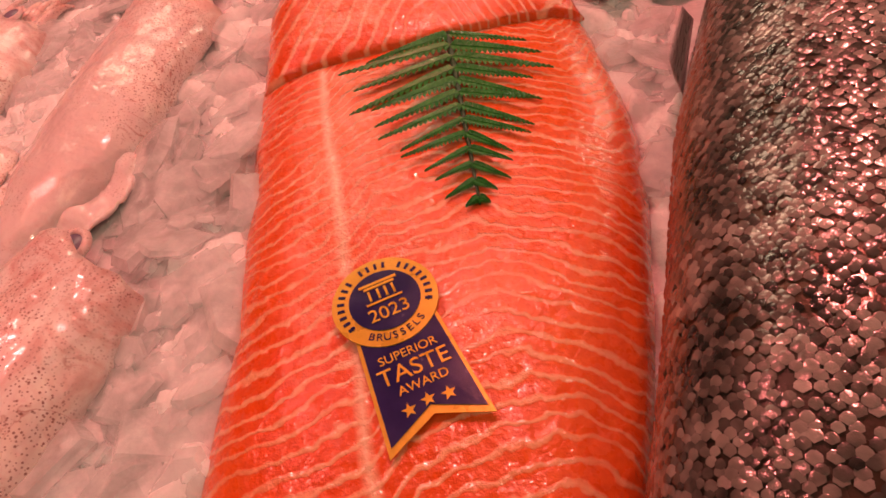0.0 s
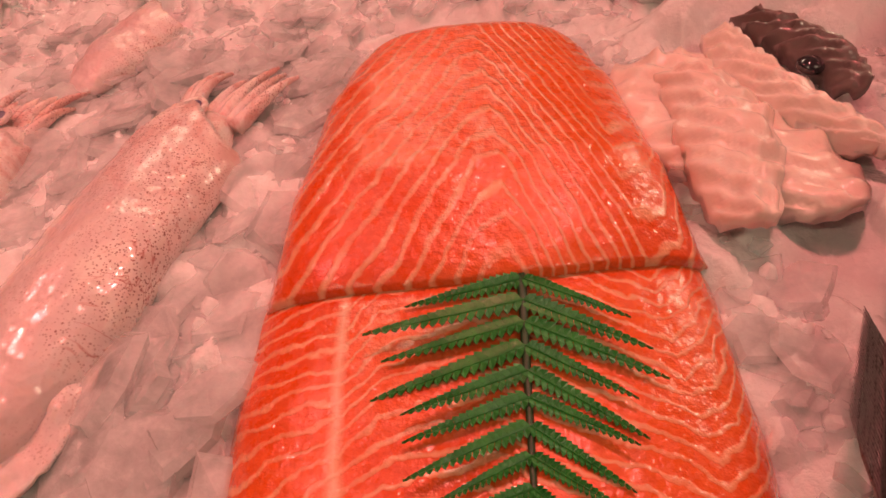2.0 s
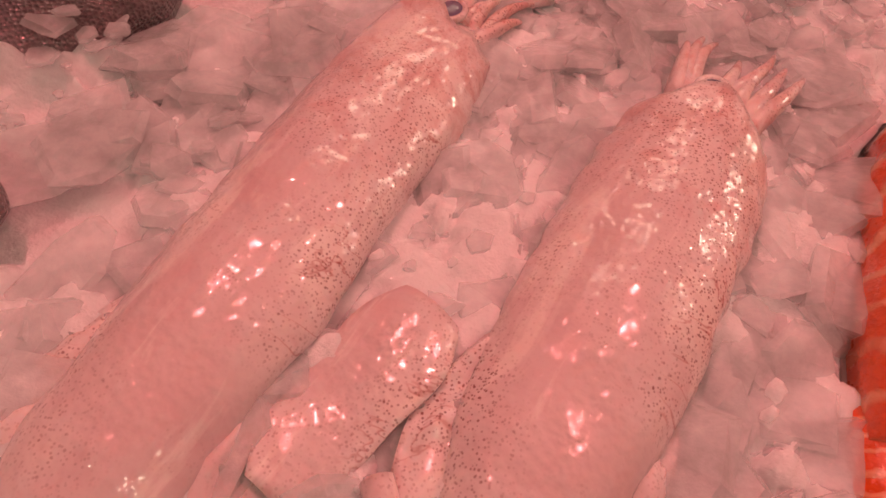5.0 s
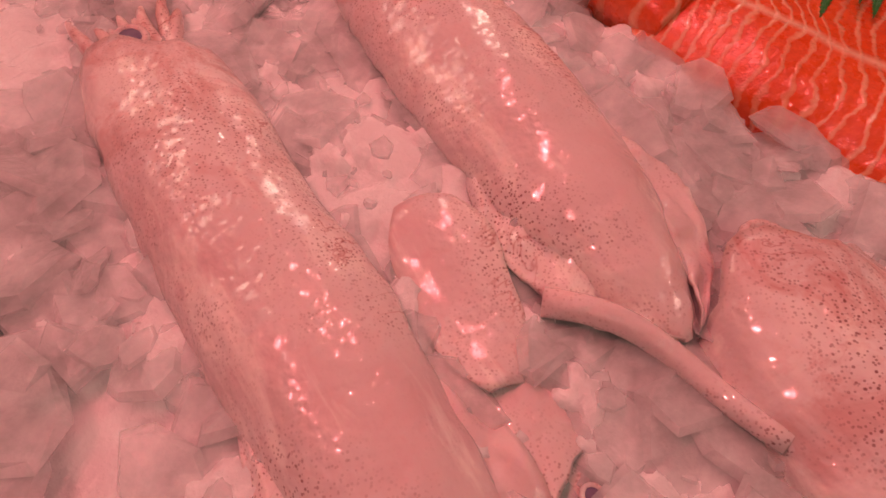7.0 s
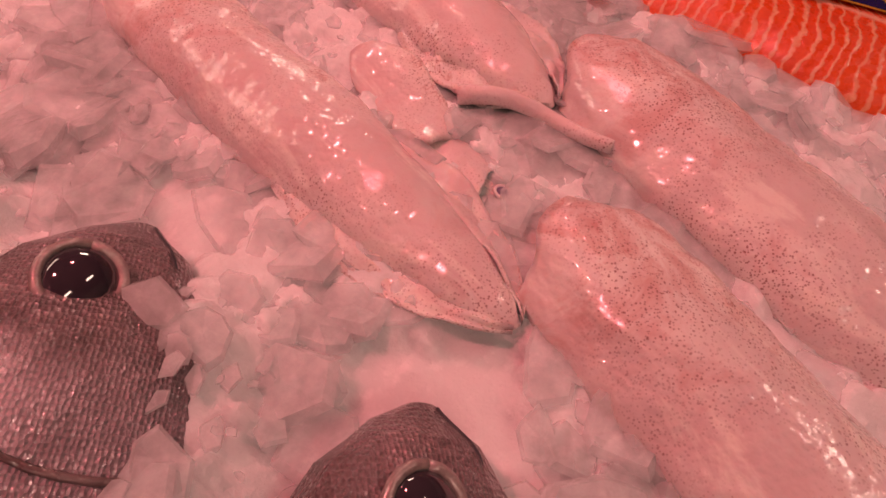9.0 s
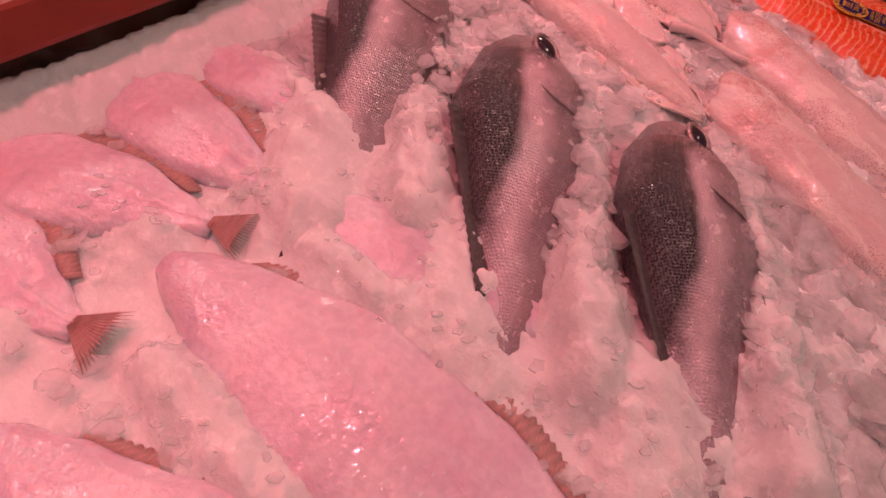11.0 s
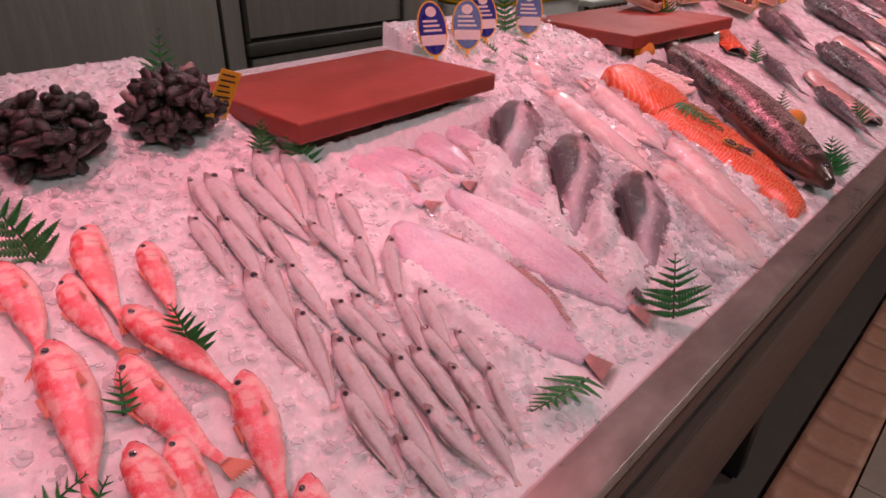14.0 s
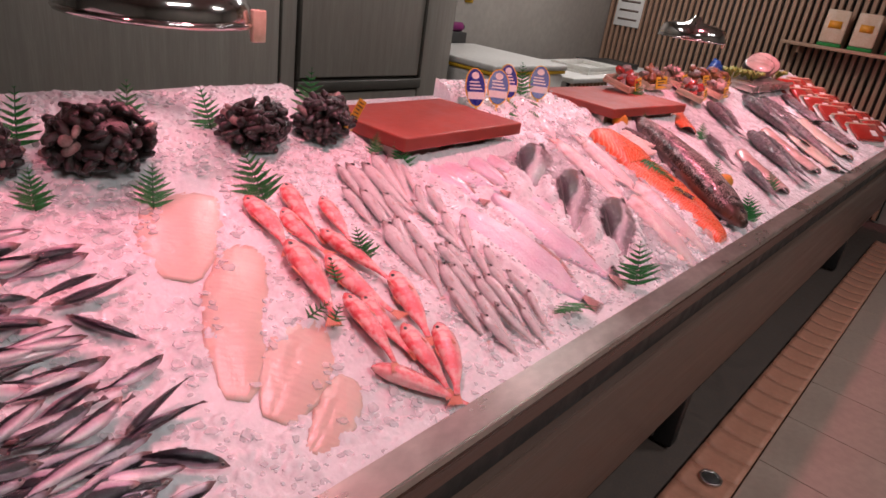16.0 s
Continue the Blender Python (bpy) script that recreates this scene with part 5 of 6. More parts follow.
def whole_salmon():
    a, b = (2.575, 0.022), (2.925, 0.612)
    ln = span(a, b)
    ob = thing("whole_salmon", lay(a, b, 0.030), "whole dark-scaled salmon lying beside its orange fillets", "fish")
    top = [(0, 0.02), (0.06, 0.055), (0.18, 0.088), (0.4, 0.104), (0.65, 0.092), (0.9, 0.066), (1, 0.055)]
    wide = [(0, 0.02), (0.08, 0.05), (0.25, 0.075), (0.5, 0.085), (0.75, 0.07), (1, 0.04)]
    bd = -0.02
    bm = fish_body(top, top, wide, bd, 40, 24)
    bmesh.ops.scale(bm, vec=(ln, ln, ln), verts=bm.verts)
    part("body", bm, M["salmon_skin"], ob)
    # overlapping scales in staggered rows over the upper half
    co, fc = [], []
    rnd = random.Random(8)
    nx = int(ln * 0.86 / 0.0024)
    for i in range(nx):
        s = 0.11 + 0.86 * i / nx
        x = 0.5 - s
        t, w = curve_at(top, s) * ln, curve_at(wide, s) * ln
        na = int(math.pi * (t + w) / 2 / 0.0036)
        for j in range(na):
            an = math.pi * (j + 0.5 * (i % 2) + rnd.uniform(-0.14, 0.14)) / na
            if rnd.random() < 0.05 or not 0.03 < an < math.pi - 0.03:
                continue
            c, q = math.cos(an), math.sin(an)
            p = Vector((x * ln + rnd.uniform(-0.0006, 0.0006), bd * ln * (4 * x * x - 0.3) + t * math.copysign(abs(c) ** 0.9, c), w * abs(q) ** 0.85))
            nrm = (Vector((0.0, c / t, q / w)).normalized() + Vector((rnd.uniform(-0.16, 0.16), rnd.uniform(-0.12, 0.12), 0))).normalized()
            u = Vector((-1, 0, 0))
            sd = nrm.cross(u)
            r = rnd.uniform(0.50, 0.70)
            k = len(co)
            lift = rnd.uniform(0.0003, 0.0008)
            for e, g in ((-0.0030, 0.0), (-0.0012, 0.0029), (0.0010, 0.0027), (0.0026, 0.0009), (0.0026, -0.0009), (0.0010, -0.0027), (-0.0012, -0.0029)):
                co.append(p + u * e * r + sd * g * r + nrm * (0.0002 + lift * (e + 0.003) / 0.0056))
            co.append(p + nrm * (lift * 0.9 + 0.0003))
            fc += [(k + h, k + (h + 1) % 7, k + 7) for h in range(7)]
    me = bpy.data.meshes.new("scales")
    me.from_pydata([v[:] for v in co], [], fc)
    for p in me.polygons:
        p.use_smooth = True
    me.materials.append(M["scale"])
    tagged(part("scale_coat", me, None, ob, "dark pearly overlapping scales"), kind="stuff")
    bm = fin_sheet(((0.06 * ln, -0.098 * ln), (-0.03 * ln, -0.098 * ln)), ((0.01 * ln, -0.112 * ln), (-0.06 * ln, -0.108 * ln)), 0.0012, 26, 0.002, -0.004, 0.45)
    part("fin", bm, M["fin"], ob, "ragged black fin")
    pts = []
    for t in range(13):
        an = radians(-70 + t * 11.7)
        x, y = (0.40 - 0.05 * math.cos(an)) * ln, 0.07 * ln * math.sin(an)
        pts.append((x, y + bd * ln * 0.3, curve_at(wide, 0.5 - x / ln) * ln * math.sqrt(max(0.04, 1 - (y / (curve_at(top, 0.5 - x / ln) * ln)) ** 2)) + 0.001))
    part("gill_cover", tube(bmesh.new(), pts, [0.001 + 0.004 * math.sin(math.pi * t / 12) for t in range(13)], 6, 0.6), M["bream_head"], ob, "pale grey gill cover")
    bm = bmesh.new()
    bmesh.ops.create_uvsphere(bm, u_segments=14, v_segments=8, radius=0.009, matrix=Matrix.Translation((0.44 * ln, -0.008, curve_at(wide, 0.06) * ln * 0.93)) @ Matrix.Diagonal((1, 1, 0.5, 1)))
    part("eye", bm, M["eye_black"], ob)
    rings = [[Vector((-0.498 * ln - 0.004 * q, r_ * 0.05 * ln * math.cos(2 * math.pi * k / 18), r_ * 0.036 * ln * math.sin(2 * math.pi * k / 18))) for k in range(18)] for q, r_ in ((0, 1.0), (1, 0.85), (1.4, 0.3))]
    part("cut_face", loft(bmesh.new(), rings), M["salmon_pale"], ob, "pale pink cut face", at=pose(0, bd * ln * 0.7, 0))
    KEEP_OUT.append((a, b, 0.05))
    # its cut collar and jaw
    c = thing("salmon_collar", lay((2.715, 0.585), (2.735, 0.430), 0.006), "split pale salmon head and collar with grey spotted cheek", "fish piece")
    def slab(x0, y0, ln, wd, z0, seed):
        def f(u, v):
            c = 2 * v - 1
            w = wd * math.sin(math.pi * (0.10 + 0.82 * u)) ** 0.5 * (1 + 0.15 * wob((u * 4, v, seed), 1.5))
            ridge = 0.0016 * math.sin(46 * u + 7 * c + 2 * wob((u * 5, v * 5, seed), 1.2))
            return Vector((x0 - ln * u + 0.012 * c * c, y0 + c * w + 0.014 * math.sin(3 * u + seed), z0 + 0.012 * (1 - abs(c) ** 2.2) + ridge + 0.004 * wob((u * 6, v * 4, seed), 1.6)))
        return sheet(bmesh.new(), f, 60, 22, 0.008)
    part("flesh", slab(0.085, 0.010, 0.150, 0.046, 0.002, 1.0), M["salmon_pale"], c)
    part("belly_flap", slab(0.050, 0.034, 0.120, 0.026, 0.013, 4.0), M["salmon_pale"], c, "ridged pale belly flap")
    part("collar_strip", slab(0.090, -0.030, 0.130, 0.016, 0.010, 7.0), M["salmon_pale"], c)
    part("cheek", slab(0.095, -0.046, 0.090, 0.014, 0.014, 9.0), M["bream_head"], c, "grey black-spotted cheek")
    bm = bmesh.new()
    bmesh.ops.create_uvsphere(bm, u_segments=14, v_segments=8, radius=0.008, matrix=Matrix.Translation((0.04, -0.045, 0.016)) @ Matrix.Diagonal((1, 1, 0.6, 1)))
    part("eye", bm, M["eye_black"], c)
    KEEP_OUT.append(((2.715, 0.585), (2.735, 0.43), 0.04))


def salmon():
    salmon_fillet("salmon_fillet", M["fillet_low"], [(2.563, 0.450), (2.556, 0.345), (2.540, 0.265), (2.508, 0.160), (2.462, 0.090), (2.412, 0.026)],
                  [(0, 0.105), (0.25, 0.103), (0.45, 0.093), (0.62, 0.078), (0.82, 0.060), (1, 0.040)], 0.030, "orange salmon fillet with pale fat lines and award sticker", -0.010)
    salmon_fillet("salmon_fillet", M["fillet_top"], [(2.574, 0.638), (2.571, 0.565), (2.567, 0.492), (2.564, 0.424)],
                  [(0, 0.012), (0.03, 0.036), (0.10, 0.061), (0.22, 0.078), (0.40, 0.088), (0.75, 0.098), (1, 0.101)], 0.040, "thick orange salmon piece overlapping the lower fillet", 0.0, front_round=0.006)
    sticker()
    m = Matrix.Translation(Vector((2.580, 0.430, bed(2.58, 0.430))) + UP * 0.0225) @ pose(0, 0, 0, math.degrees(TILT), 0, 0) @ pose(0, 0, 0, 0, 1, -96)
    fern(m, 0.146, 0.062, 13, "dark green fern frond lying on orange salmon flesh", fine=True, seed=3, skew=-6, taper=0.8)
    whole_salmon()


def scale_material():
    k = Nodes("salmon_scale", rough=0.2, metal=0.12)
    rnd = k.n("NewGeometry", out=8)
    y = k.axis(1)
    pale = k.math("ADD", k.math("MULTIPLY", y, 9.0), k.math("ADD", 0.74, k.math("MULTIPLY", k.math("SUBTRACT", k.noise(30, 4, 0.65), 0.5), 1.8)))
    col = k.ramp(k.math("ADD", k.math("MULTIPLY", rnd, 0.38), k.math("MULTIPLY", pale, 0.6)), [(0.15, (0.020, 0.017, 0.016)), (0.35, (0.11, 0.085, 0.078)), (0.6, (0.36, 0.28, 0.26)), (0.95, (0.72, 0.60, 0.56))])
    return k.done(col, Normal=k.bump(k.noise(300, 3), 0.3, 0.001), Coat_Weight=0.6, Coat_Roughness=0.1)


M["scale"] = scale_material()


# ---- other goods ----
def white_fillets():
    rows = [((1.000, 0.660), (0.850, 0.450), 0.074), ((1.010, 0.485), (0.800, 0.198), 0.054), ((1.020, 0.270), (0.828, 0.150), 0.058), ((0.985, 0.150), (0.850, 0.070), 0.034)]
    for i, (a, b, hw) in enumerate(rows):
        ln = span(a, b)
        ob = thing("white_fillet", lay(a, b, -0.0095), "pale skinless white fish fillet flat on ice", "fish fillet", "white fillets on the ice")
        wd = [(0, 0.55), (0.08, 0.85), (0.35, 1.0), (0.7, 0.9), (0.93, 0.6), (1, 0.35)]

        def f(u, v):
            c = 2 * v - 1
            w = hw * curve_at(wd, u) * (1 + 0.12 * wob((u * 5, i, 0), 2)) * (1.0 if c < 0 else 0.75 + 0.35 * math.sin(math.pi * u))
            z = 0.001 + 0.006 * (1 - abs(c) ** 3) * (0.4 + 0.6 * math.sin(math.pi * min(1, u + 0.08))) - 0.0012 * math.exp(-((c - 0.2) / 0.1) ** 2)
            return Vector((ln * (0.5 - u), c * w + 0.012 * math.sin(3 * u + i), z + 0.0015 * wob((u * 12, v * 6, i), 1.5)))
        part("flesh", sheet(bmesh.new(), f, 30, 16, 0.006), M["white_fillet"], ob)
        KEEP_OUT.append((a, b, hw * 0.74))


def barnacle_bags():
    rng = random.Random(5)
    for i, (x, y, w, h) in enumerate(((0.862, 0.765, 0.100, 0.072), (1.205, 0.775, 0.082, 0.06), (1.400, 0.775, 0.074, 0.064), (0.655, 0.775, 0.07, 0.055))):
        ob = thing("barnacle_bag", pose(x, y, bed(x, y) - 0.006), "net bag of dark goose barnacles on the ice", "shellfish bag", "bags of goose barnacles")
        bm = bmesh.new()
        bmesh.ops.create_icosphere(bm, subdivisions=3, radius=1.0)
        for v in bm.verts:
            k = 1 + 0.22 * wob(v.co, 2.2, i * 4)
            v.co = (v.co.x * w * 0.70 * k, v.co.y * w * 0.54 * k, max(-0.02, v.co.z * h * 0.70 * k + h * 0.66))
        part("core", bm, M["shell"], ob)
        for j in range(96):
            u, z = rng.uniform(0, 6.28), rng.uniform(-0.75, 1.0)
            q = math.sqrt(1 - z * z)
            p = Vector((q * math.cos(u) * w * 0.88, q * math.sin(u) * w * 0.68, max(0.0, z * h * 0.87 + h * 0.72)))
            d = Vector((rng.uniform(-1, 1), rng.uniform(-1, 1), rng.uniform(-0.6, 0.6))).normalized() * rng.uniform(0.016, 0.030)
            bm = bmesh.new()
            rr = rng.uniform(0.007, 0.012)
            tube(bm, [p - d, p - d * 0.5, p + d * 0.4, p + d * 0.85, p + d], [rr * 0.5, rr, rr * 1.05, rr * 0.8, rr * 0.25], 8)
            part("barnacle", bm, M["shell_tip"] if j % 17 == 0 else M["shell"], ob)
        if i == 2:
            t = part("tag", box(bmesh.new(), 0, 0, 0, 0.062, 0.0012, 0.085, 0.0004), M["yellow"], ob, "yellow printed paper tag", at=pose(w * 0.42, -w * 0.56, 0.035, 18, 20, 30), smooth=False)
            for r in range(8):
                part("print_bar", box(bmesh.new(), 0.006, -0.0012, 0.008 + r * 0.0095, 0.05 - 0.006 * (r % 3), -0.0006, 0.011 + r * 0.0095), M["ink"], t, smooth=False)
        KEEP_OUT.append(((x - w * 0.3, y), (x + w * 0.3, y), w * 0.6))


def boards():
    for i, (cx, cy, sx, sy, rz) in enumerate(((1.785, 0.785, 0.53, 0.345, 1.5), (3.035, 0.82, 0.62, 0.40, -4.0))):
        b = thing("cutting_board", pose(cx, cy, 1.062, 0, 0, rz), "thick red-brown plastic cutting board at the ice's back", "cutting board", "red cutting boards")
        part("slab", box(bmesh.new(), -sx / 2, -sy / 2, 0.0, sx / 2, sy / 2, 0.038, 0.005), M["board"], b, smooth=False)
        part("riser", box(bmesh.new(), -sx / 2 + 0.02, -sy / 2 + 0.05, -0.06, sx / 2 - 0.02, sy / 2, -0.001, 0.004), M["steel"], b, "steel riser", smooth=False)
        KEEP_OUT.append(((cx - sx * 0.3, cy + 0.03), (cx + sx * 0.3, cy + 0.03), sy * 0.40))


def price_signs():
    for x, y, rz, h in ((2.085, 0.835, 32, 0.13), (2.20, 0.835, 12, 0.125), (2.315, 0.87, 30, 0.125), (2.475, 0.85, 6, 0.13)):
        s = thing("oval_sign", pose(x, y, bed(x, y) + 0.006, 70, 0, rz - 52), "oval blue and white sign with yellow edge stuck in ice", "sign", "oval signs in the ice")
        part("plate", loft(bmesh.new(), [[Vector((0.040 * math.cos(t / 28 * 2 * math.pi), h / 2 + (h / 2) * math.sin(t / 28 * 2 * math.pi), z)) for t in range(28)] for z in (-0.002, 0.0)]), M["yellow"], s, "yellow edge", smooth=False)
        part("face", loft(bmesh.new(), [[Vector((0.036 * math.cos(t / 28 * 2 * math.pi), h / 2 + (h / 2 - 0.004) * math.sin(t / 28 * 2 * math.pi), z)) for t in range(28)] for z in (0.0004, 0.0012)]), M["blue"], s, "blue face", smooth=False)
        part("band", box(bmesh.new(), -0.033, 0.026, 0.0014, 0.033, 0.05, 0.002), M["paper"], s, "white band", smooth=False)
        part("emblem", disc(bmesh.new(), 0.014, 0.012, 0.0014, 0.002, 20), M["paper"], s, at=pose(0, h * 0.80, 0), smooth=False)
        for r in range(3):
            part("print_bar", box(bmesh.new(), -0.024, 0.058 + r * 0.011, 0.0014, 0.024 - 0.005 * r, 0.063 + r * 0.011, 0.002), M["paper"], s, smooth=False)
        part("stake", box(bmesh.new(), -0.004, -0.045, -0.002, 0.004, 0.006, -0.0005), M["yellow"], s, smooth=False)


def upright_ferns():
    rows = [(0.715, 0.675, 0.075, 0.045), (0.897, 0.635, 0.085, 0.05), (1.116, 0.600, 0.115, 0.07), (0.950, 0.860, 0.11, 0.06), (0.745, 0.845, 0.11, 0.055), (1.135, 0.850, 0.10, 0.05),
            (1.420, 0.870, 0.13, 0.06), (1.200, 0.368, 0.075, 0.045), (1.545, 0.620, 0.09, 0.045), (1.500, 0.690, 0.06, 0.03), (1.835, 0.045, 0.125, 0.075), (2.70, 0.050, 0.10, 0.07), (2.72, 0.035, 0.08, 0.06),
            (3.200, 0.105, 0.09, 0.05), (2.440, 0.905, 0.12, 0.06), (2.90, 0.255, 0.09, 0.04), (2.93, 0.60, 0.08, 0.04), (3.30, 0.48, 0.08, 0.04), (3.25, 0.80, 0.09, 0.05)]
    for i, (x, y, h, w) in enumerate(rows):
        up = Vector((0.25 * math.sin(i * 2.3), 0.22 + 0.15 * math.sin(i * 1.1), 1.0)).normalized()
        to = Vector((-0.7 + 0.35 * math.sin(i * 1.7), -0.7, 0.3))
        to = (to - up * to.dot(up)).normalized()
        m = Matrix.Translation((x, y, bed(x, y) - 0.004)) @ Matrix((up, to.cross(up), to)).transposed().to_4x4()
        fern(m, h, w, 9, "dark green fern frond standing in the ice", curl=0.12 * math.sin(i), seed=i)
    m = lay((1.470, 0.075), (1.575, 0.055), 0.018) @ pose(-0.06, 0, 0, 35, 0, 6)
    fern(m, 0.115, 0.055, 9, "dark green fern frond leaning on the ice by the rail", seed=40, curl=0.05)
    for i, (x, y) in enumerate(((1.02, 0.275), (1.045, 0.24), (1.125, 0.33), (2.30, 0.80), (2.36, 0.74), (2.44, 0.80), (2.24, 0.76))):
        m = lay((x + 0.03, y + 0.01), (x - 0.03, y), 0.010) @ pose(-0.03, 0, 0, 0, -12, 30 * i)
        fern(m, 0.05, 0.022, 6, "torn piece of green fern on the ice", seed=60 + i)


def lemons():
    for x, y, r in ((2.80, 0.655, 0.032), (2.885, 0.215, 0.030)):
        ob = thing("lemon", lay((x + 0.03, y), (x - 0.03, y), r * 0.7), "orange-yellow lemon half bedded in the ice", "lemon", "lemons in the ice")
        rings = []
        for i in range(15):
            s = i / 14
            q = r * math.sin(math.pi * (0.03 + 0.94 * s)) ** 0.8
            rings.append([Vector((r * 1.25 * (1 - 2 * s), q * math.cos(2 * math.pi * k / 18), q * math.sin(2 * math.pi * k / 18))) for k in range(18)])
        part("peel", loft(bmesh.new(), rings), M["orange"], ob)
        part("stem_end", tube(bmesh.new(), [(r * 1.22, 0, 0), (r * 1.36, 0, 0)], [0.006, 0.004], 8), M["leaf"], ob)


def card(x, y, z, rz, parent):
    """A yellow price card leaning back, with unreadable print as bars."""
    c = part("price_card", box(bmesh.new(), -0.06, -0.001, 0.0, 0.06, 0.001, 0.055, 0.0004), M["yellow"], parent, "yellow price card", at=pose(x, y, z, -25, 0, rz), smooth=False)
    for r in range(3):
        part("print_bar", box(bmesh.new(), -0.045, -0.0022, 0.012 + r * 0.013, 0.045 - 0.02 * (r % 2), -0.0014, 0.017 + r * 0.013), M["ink"], c, smooth=False)


def lump(rx, ry, rz, seed, rough=0.25):
    """An uneven rounded piece that sits on its base."""
    bm = bmesh.new()
    bmesh.ops.create_icosphere(bm, subdivisions=3, radius=1)
    for v in bm.verts:
        k = 1 + rough * wob(v.co, 1.8, seed) + 0.4 * rough * wob(v.co, 5.0, seed)
        v.co = (v.co.x * rx * k, v.co.y * ry * k, max(-rz * 0.5, v.co.z * rz * k))
    return bm


def far_goods():
    """Fish and packed goods towards the counter's far end."""
    rng = random.Random(31)
    dark, small = "dark whole fish on ice", "small silver-grey bream on the ice past the salmon"
    for a, b, k, lab, lf in (((3.363, 0.487), (3.180, 0.290), 0, small, 0.014), ((3.290, 0.280), (3.090, 0.045), 1, small, 0.014), ((3.909, 0.714), (3.680, 0.450), 0, dark, 0.018), ((3.990, 0.690), (3.770, 0.450), 1, dark, 0.016),
                             ((3.809, 0.447), (3.540, 0.085), 0, dark, 0.020), ((3.890, 0.420), (3.620, 0.075), 1, dark, 0.018), ((4.500, 0.728), (4.230, 0.250), 1, "long dark whole fish on ice", 0.020), ((4.600, 0.700), (4.190, 0.050), 0, "long dark whole fish on ice", 0.018),
                             ((4.760, 0.700), (4.450, 0.280), 0, "long dark whole fish on ice", 0.016)):
        put_fish("whole_fish", GREY[k], a, b, lab, "fish", "whole fish at the far end", lf, 8 + 10 * k, keep=0.04)
    for a, b, hw, mt, lab in (((2.985, 0.470), (2.800, 0.170), 0.045, "monk", "pink fish fillet flat on the ice"), ((3.420, 0.330), (3.240, 0.080), 0.05, "monk", "pink fish fillet flat on the ice"), ((4.060, 0.420), (3.840, 0.090), 0.05, "monk", "pink fish fillet flat on the ice"),
                              ((4.360, 0.380), (4.080, 0.060), 0.06, "white_fillet", "pale fish fillet flat on the ice"), ((4.820, 0.420), (4.520, 0.080), 0.07, "white_fillet", "pale fish fillet flat on the ice"), ((3.440, 0.690), (3.270, 0.545), 0.055, "fillet_top", "orange salmon piece flat on the ice"),
                              ((5.340, 0.664), (5.050, 0.368), 0.085, "grey_fish", "thick grey-skinned fish piece on ice"), ((5.080, 0.330), (4.900, 0.130), 0.075, "grey_fish", "thick grey-skinned fish piece on ice")):
        ln = span(a, b)
        ob = thing("fish_fillet", lay(a, b, 0.006), lab, "fish fillet", "fillets at the far end")
        part("flesh", sheet(bmesh.new(), lambda u, v: Vector((ln * (0.5 - u), (2 * v - 1) * hw * (0.45 + 0.55 * math.sin(math.pi * (0.12 + 0.74 * u))) + 0.01 * math.sin(4 * u), 0.004 + 0.020 * (1 - abs(2 * v - 1) ** 2.4) + 0.002 * wob((u * 9, v * 5, ln), 1.5))), 22, 12, 0.006), M[mt], ob)
        part("skin", sheet(bmesh.new(), lambda u, v: Vector((ln * (0.5 - u), (2 * v - 1) * hw * 1.02 * (0.45 + 0.55 * math.sin(math.pi * (0.12 + 0.74 * u))) + 0.01 * math.sin(4 * u), -0.003)), 22, 4, 0.003), M["salmon_skin"], ob)
        KEEP_OUT.append((a, b, hw * 0.8))
    for i, (x, y, rz, kind) in enumerate(((3.27, 0.900, 8, 0), (3.56, 0.905, -6, 1), (3.86, 0.915, 10, 2), (4.16, 0.900, -4, 1), (3.80, 0.765, 14, 0), (4.13, 0.770, 6, 2), (4.42, 0.880, 0, 1))):
        ob = thing("shellfish_tray", pose(x, y, bed(x, y) + 0.012, 14, 0, rz), "card tray of cooked shellfish with a yellow price card", "tray", "trays at the far end")
        part("base", box(bmesh.new(), -0.11, -0.07, 0.0, 0.11, 0.07, 0.010, 0.002), M["pack"], ob)
        for b in ((-0.11, -0.07, 0.0105, 0.11, -0.064, 0.030), (-0.11, 0.064, 0.0105, 0.11, 0.07, 0.030), (-0.11, -0.063, 0.0105, -0.104, 0.063, 0.030), (0.104, -0.063, 0.0105, 0.11, 0.063, 0.030)):
            part("side", box(bmesh.new(), *b, 0.002), M["pack"], ob)
        for j in range(11):
            q = rng.uniform(0.7, 1.2)
            part("shellfish", lump(0.034 * q, 0.022 * q, 0.020 * q, j + i * 11, 0.45), M[("meat", "cooked", "monk")[kind] if j % 4 else "shell_tip"], ob, at=pose(rng.uniform(-0.07, 0.07), rng.uniform(-0.04, 0.045), 0.028 + 0.016 * (j % 3), rng.uniform(-30, 30), rng.uniform(-30, 30), rng.uniform(0, 180)))
        card(0.0, -0.074, 0.012, rng.uniform(-6, 6), ob)
    for i in range(12):
        row, col = i // 6, i % 6
        x, y = 5.92 - 0.36 * row - 0.03 * col, 0.72 - 0.115 * col
        ob = thing("meat_pack", pose(x, y, bed(x, y) + 0.020, 34, 0, -24 + rng.uniform(-9, 9)), "shiny sealed pack of red fish leaning on ice", "pack", "sealed packs at the far end")
        part("content", box(bmesh.new(), -0.115, -0.065, 0.004, 0.115, 0.075, 0.030, 0.010), M["meat"], ob)
        part("tray", box(bmesh.new(), -0.13, -0.085, -0.008, 0.13, 0.09, 0.003, 0.003), M["paper"], ob, "white foam tray")
        part("edge", box(bmesh.new(), -0.13, 0.080, 0.006, 0.13, 0.090, 0.022, 0.002), M["pack"], ob)
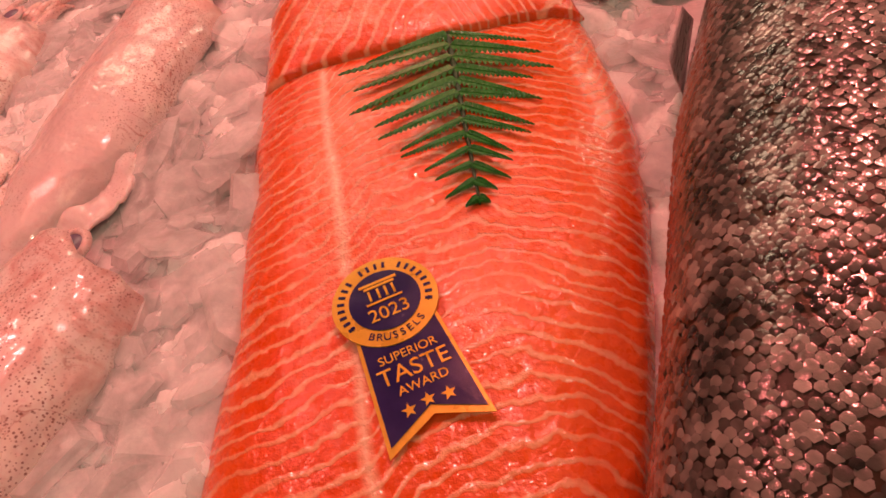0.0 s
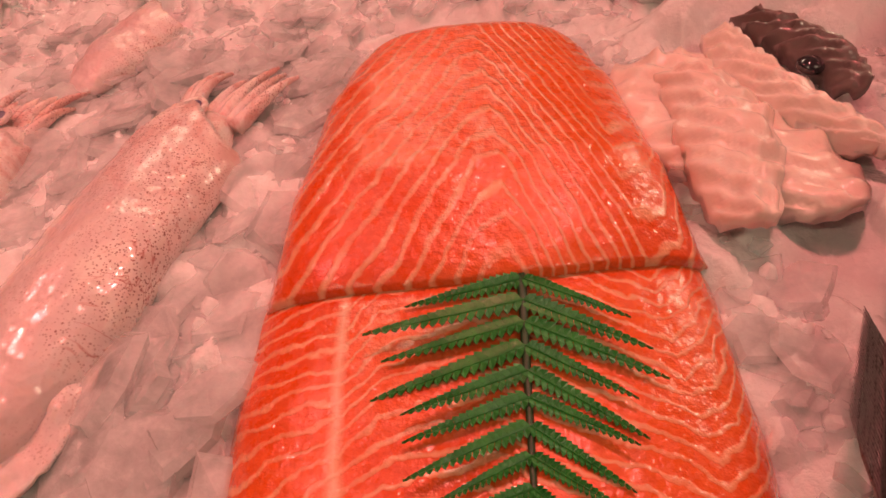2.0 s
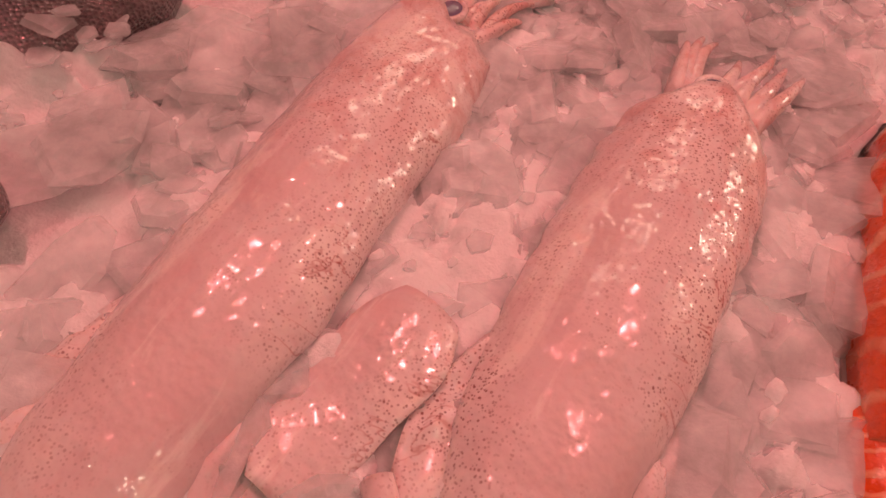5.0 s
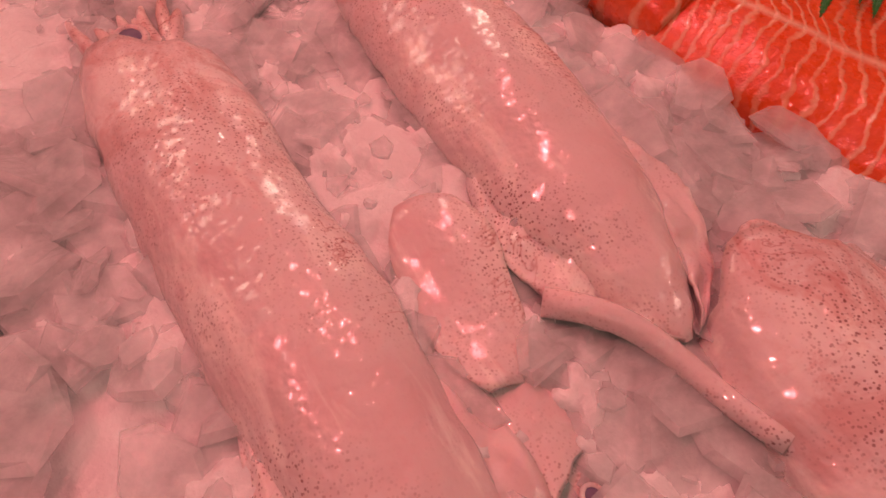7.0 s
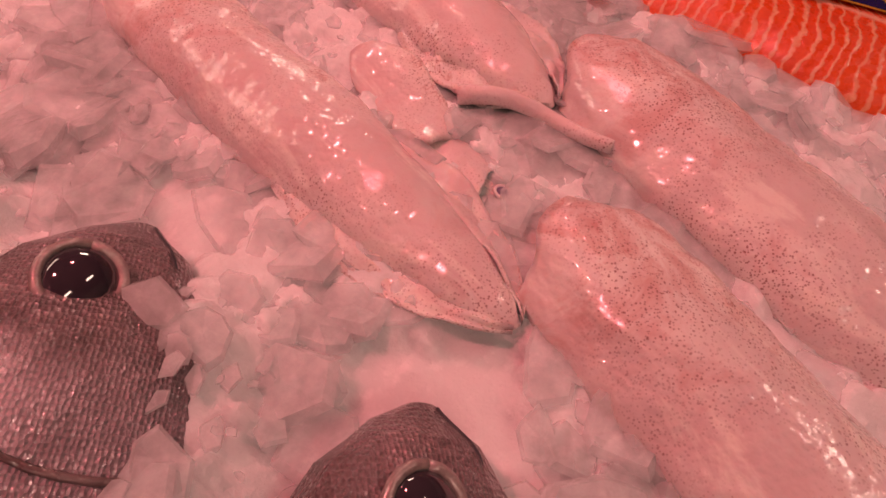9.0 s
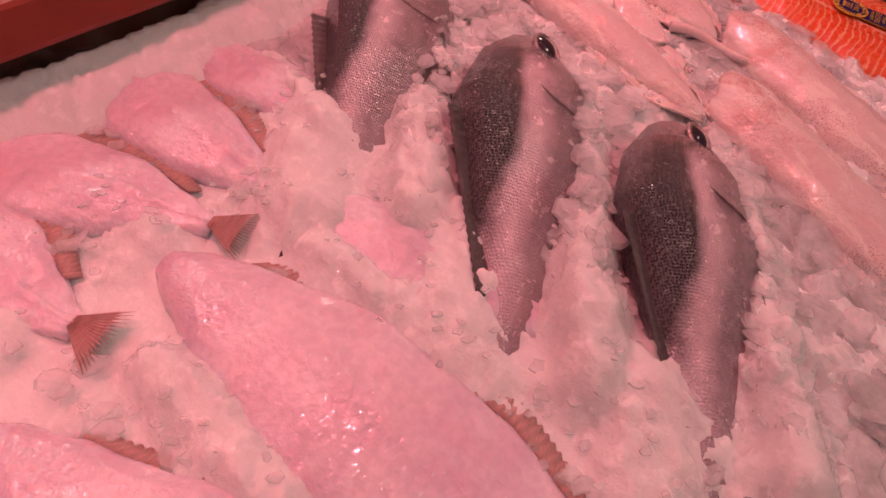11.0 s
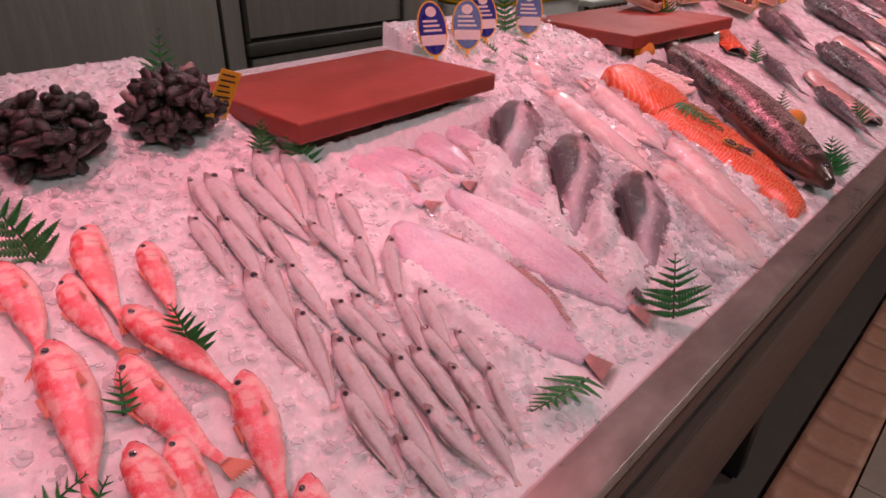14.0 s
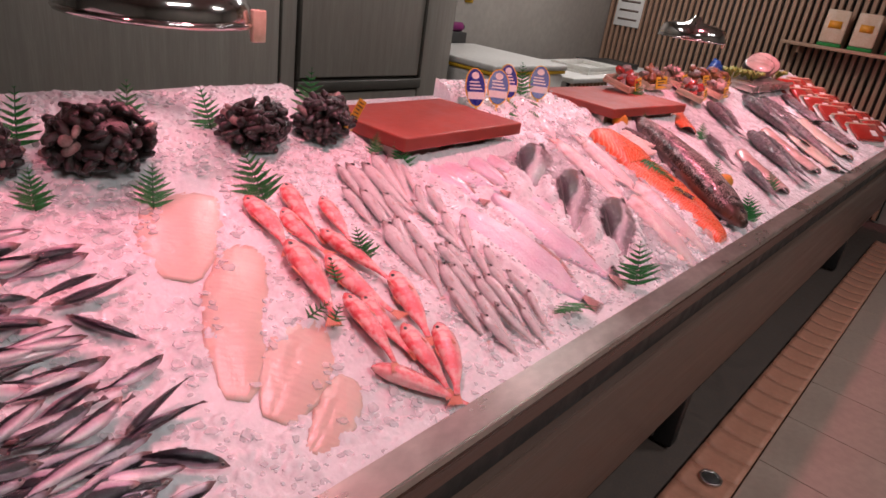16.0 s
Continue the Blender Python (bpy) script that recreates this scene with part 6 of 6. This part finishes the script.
        part("sticker", box(bmesh.new(), 0.02, -0.03, 0.0305, 0.07, 0.02, 0.0315), M["paper"], ob, "white sticker", smooth=False)
    st = thing("steel_tray", pose(5.05, 0.86, bed(5.05, 0.86) + 0.030, 4, 0, 0), "flat steel tray sunk in ice, carrying fish steaks", "tray")
    part("plate", box(bmesh.new(), -0.40, -0.16, -0.040, 0.40, 0.16, 0.004, 0.006), M["steel"], st)
    part("lip", box(bmesh.new(), -0.41, -0.172, -0.004, 0.41, -0.161, 0.014, 0.003), M["steel"], st)
    for i, (x, y, r, tilt) in enumerate(((5.12, 0.86, 0.105, 24), (5.27, 0.88, 0.115, 14), (5.02, 0.83, 0.085, 40))):
        sk = thing("fish_steak", pose(x, y, bed(5.05, 0.86) + 0.055 + 0.5 * r, 68 - tilt, 0, -48), "thick pink fish steak with dark skin on a steel tray", "fish piece", "fish steaks on the tray")
        rim = [(r * (1 + 0.10 * math.sin(2 * t / 28 * 2 * math.pi + i)) * math.cos(t / 28 * 2 * math.pi), r * 0.78 * math.sin(t / 28 * 2 * math.pi)) for t in range(28)]
        part("flesh", loft(bmesh.new(), [[Vector((x_ * g, y_ * g, h)) for x_, y_ in rim] for g, h in ((0.9, -0.030), (0.96, -0.026), (0.96, 0.026), (0.88, 0.031))]), M["monk"], sk)
        part("skin", loft(bmesh.new(), [[Vector((x_ * g, y_ * g, h)) for x_, y_ in rim] for g, h in ((0.965, -0.027), (1.0, -0.022), (1.0, 0.022), (0.965, 0.027))]), M["salmon_skin"], sk, "dark skin edge")
    for i, (x, y) in enumerate(((4.86, 0.80), (4.94, 0.90), (5.38, 0.80), (5.42, 0.92), (4.78, 0.90))):
        ob = thing("lettuce_tuft", pose(x, y, bed(5.05, 0.86) + 0.034), "curly yellow-green salad tuft beside fish steaks", "salad", "salad tufts on the tray")
        for j in range(7):
            an = j * 0.9 + i
            part("leaf", sheet(bmesh.new(), lambda u, v: Vector((math.cos(an) * (0.015 + 0.055 * u) - math.sin(an) * (v - 0.5) * 0.06 * u, math.sin(an) * (0.015 + 0.055 * u) + math.cos(an) * (v - 0.5) * 0.06 * u, 0.012 + 0.07 * u * (1 - 0.4 * u) + 0.010 * math.sin(14 * v + 3 * u))), 6, 10, 0.002), M["salad"], ob)
    bg = thing("blue_bag", pose(4.75, 1.0, bed(4.75, 0.98), 0, 0, 10), "crumpled blue plastic bag at the counter's back", "bag")
    part("film", lump(0.15, 0.05, 0.09, 8, 0.5), M["blue_plastic"], bg)


# ---- assembly ----
counter()
cabinets()
back_bench()
dome_lamp(0.98, 0.76, 1.35, 0.17)
dome_lamp(3.86, 0.87, 1.36, 0.17)
ceiling_fittings()
salmon()
squids()
breams()
flatfish()
whitings()
mullets()
white_fillets()
anchovies()
barnacle_bags()
boards()
price_signs()
upright_ferns()
lemons()
far_goods()
ice_bed()
coping()
floor_tiles()
slats()
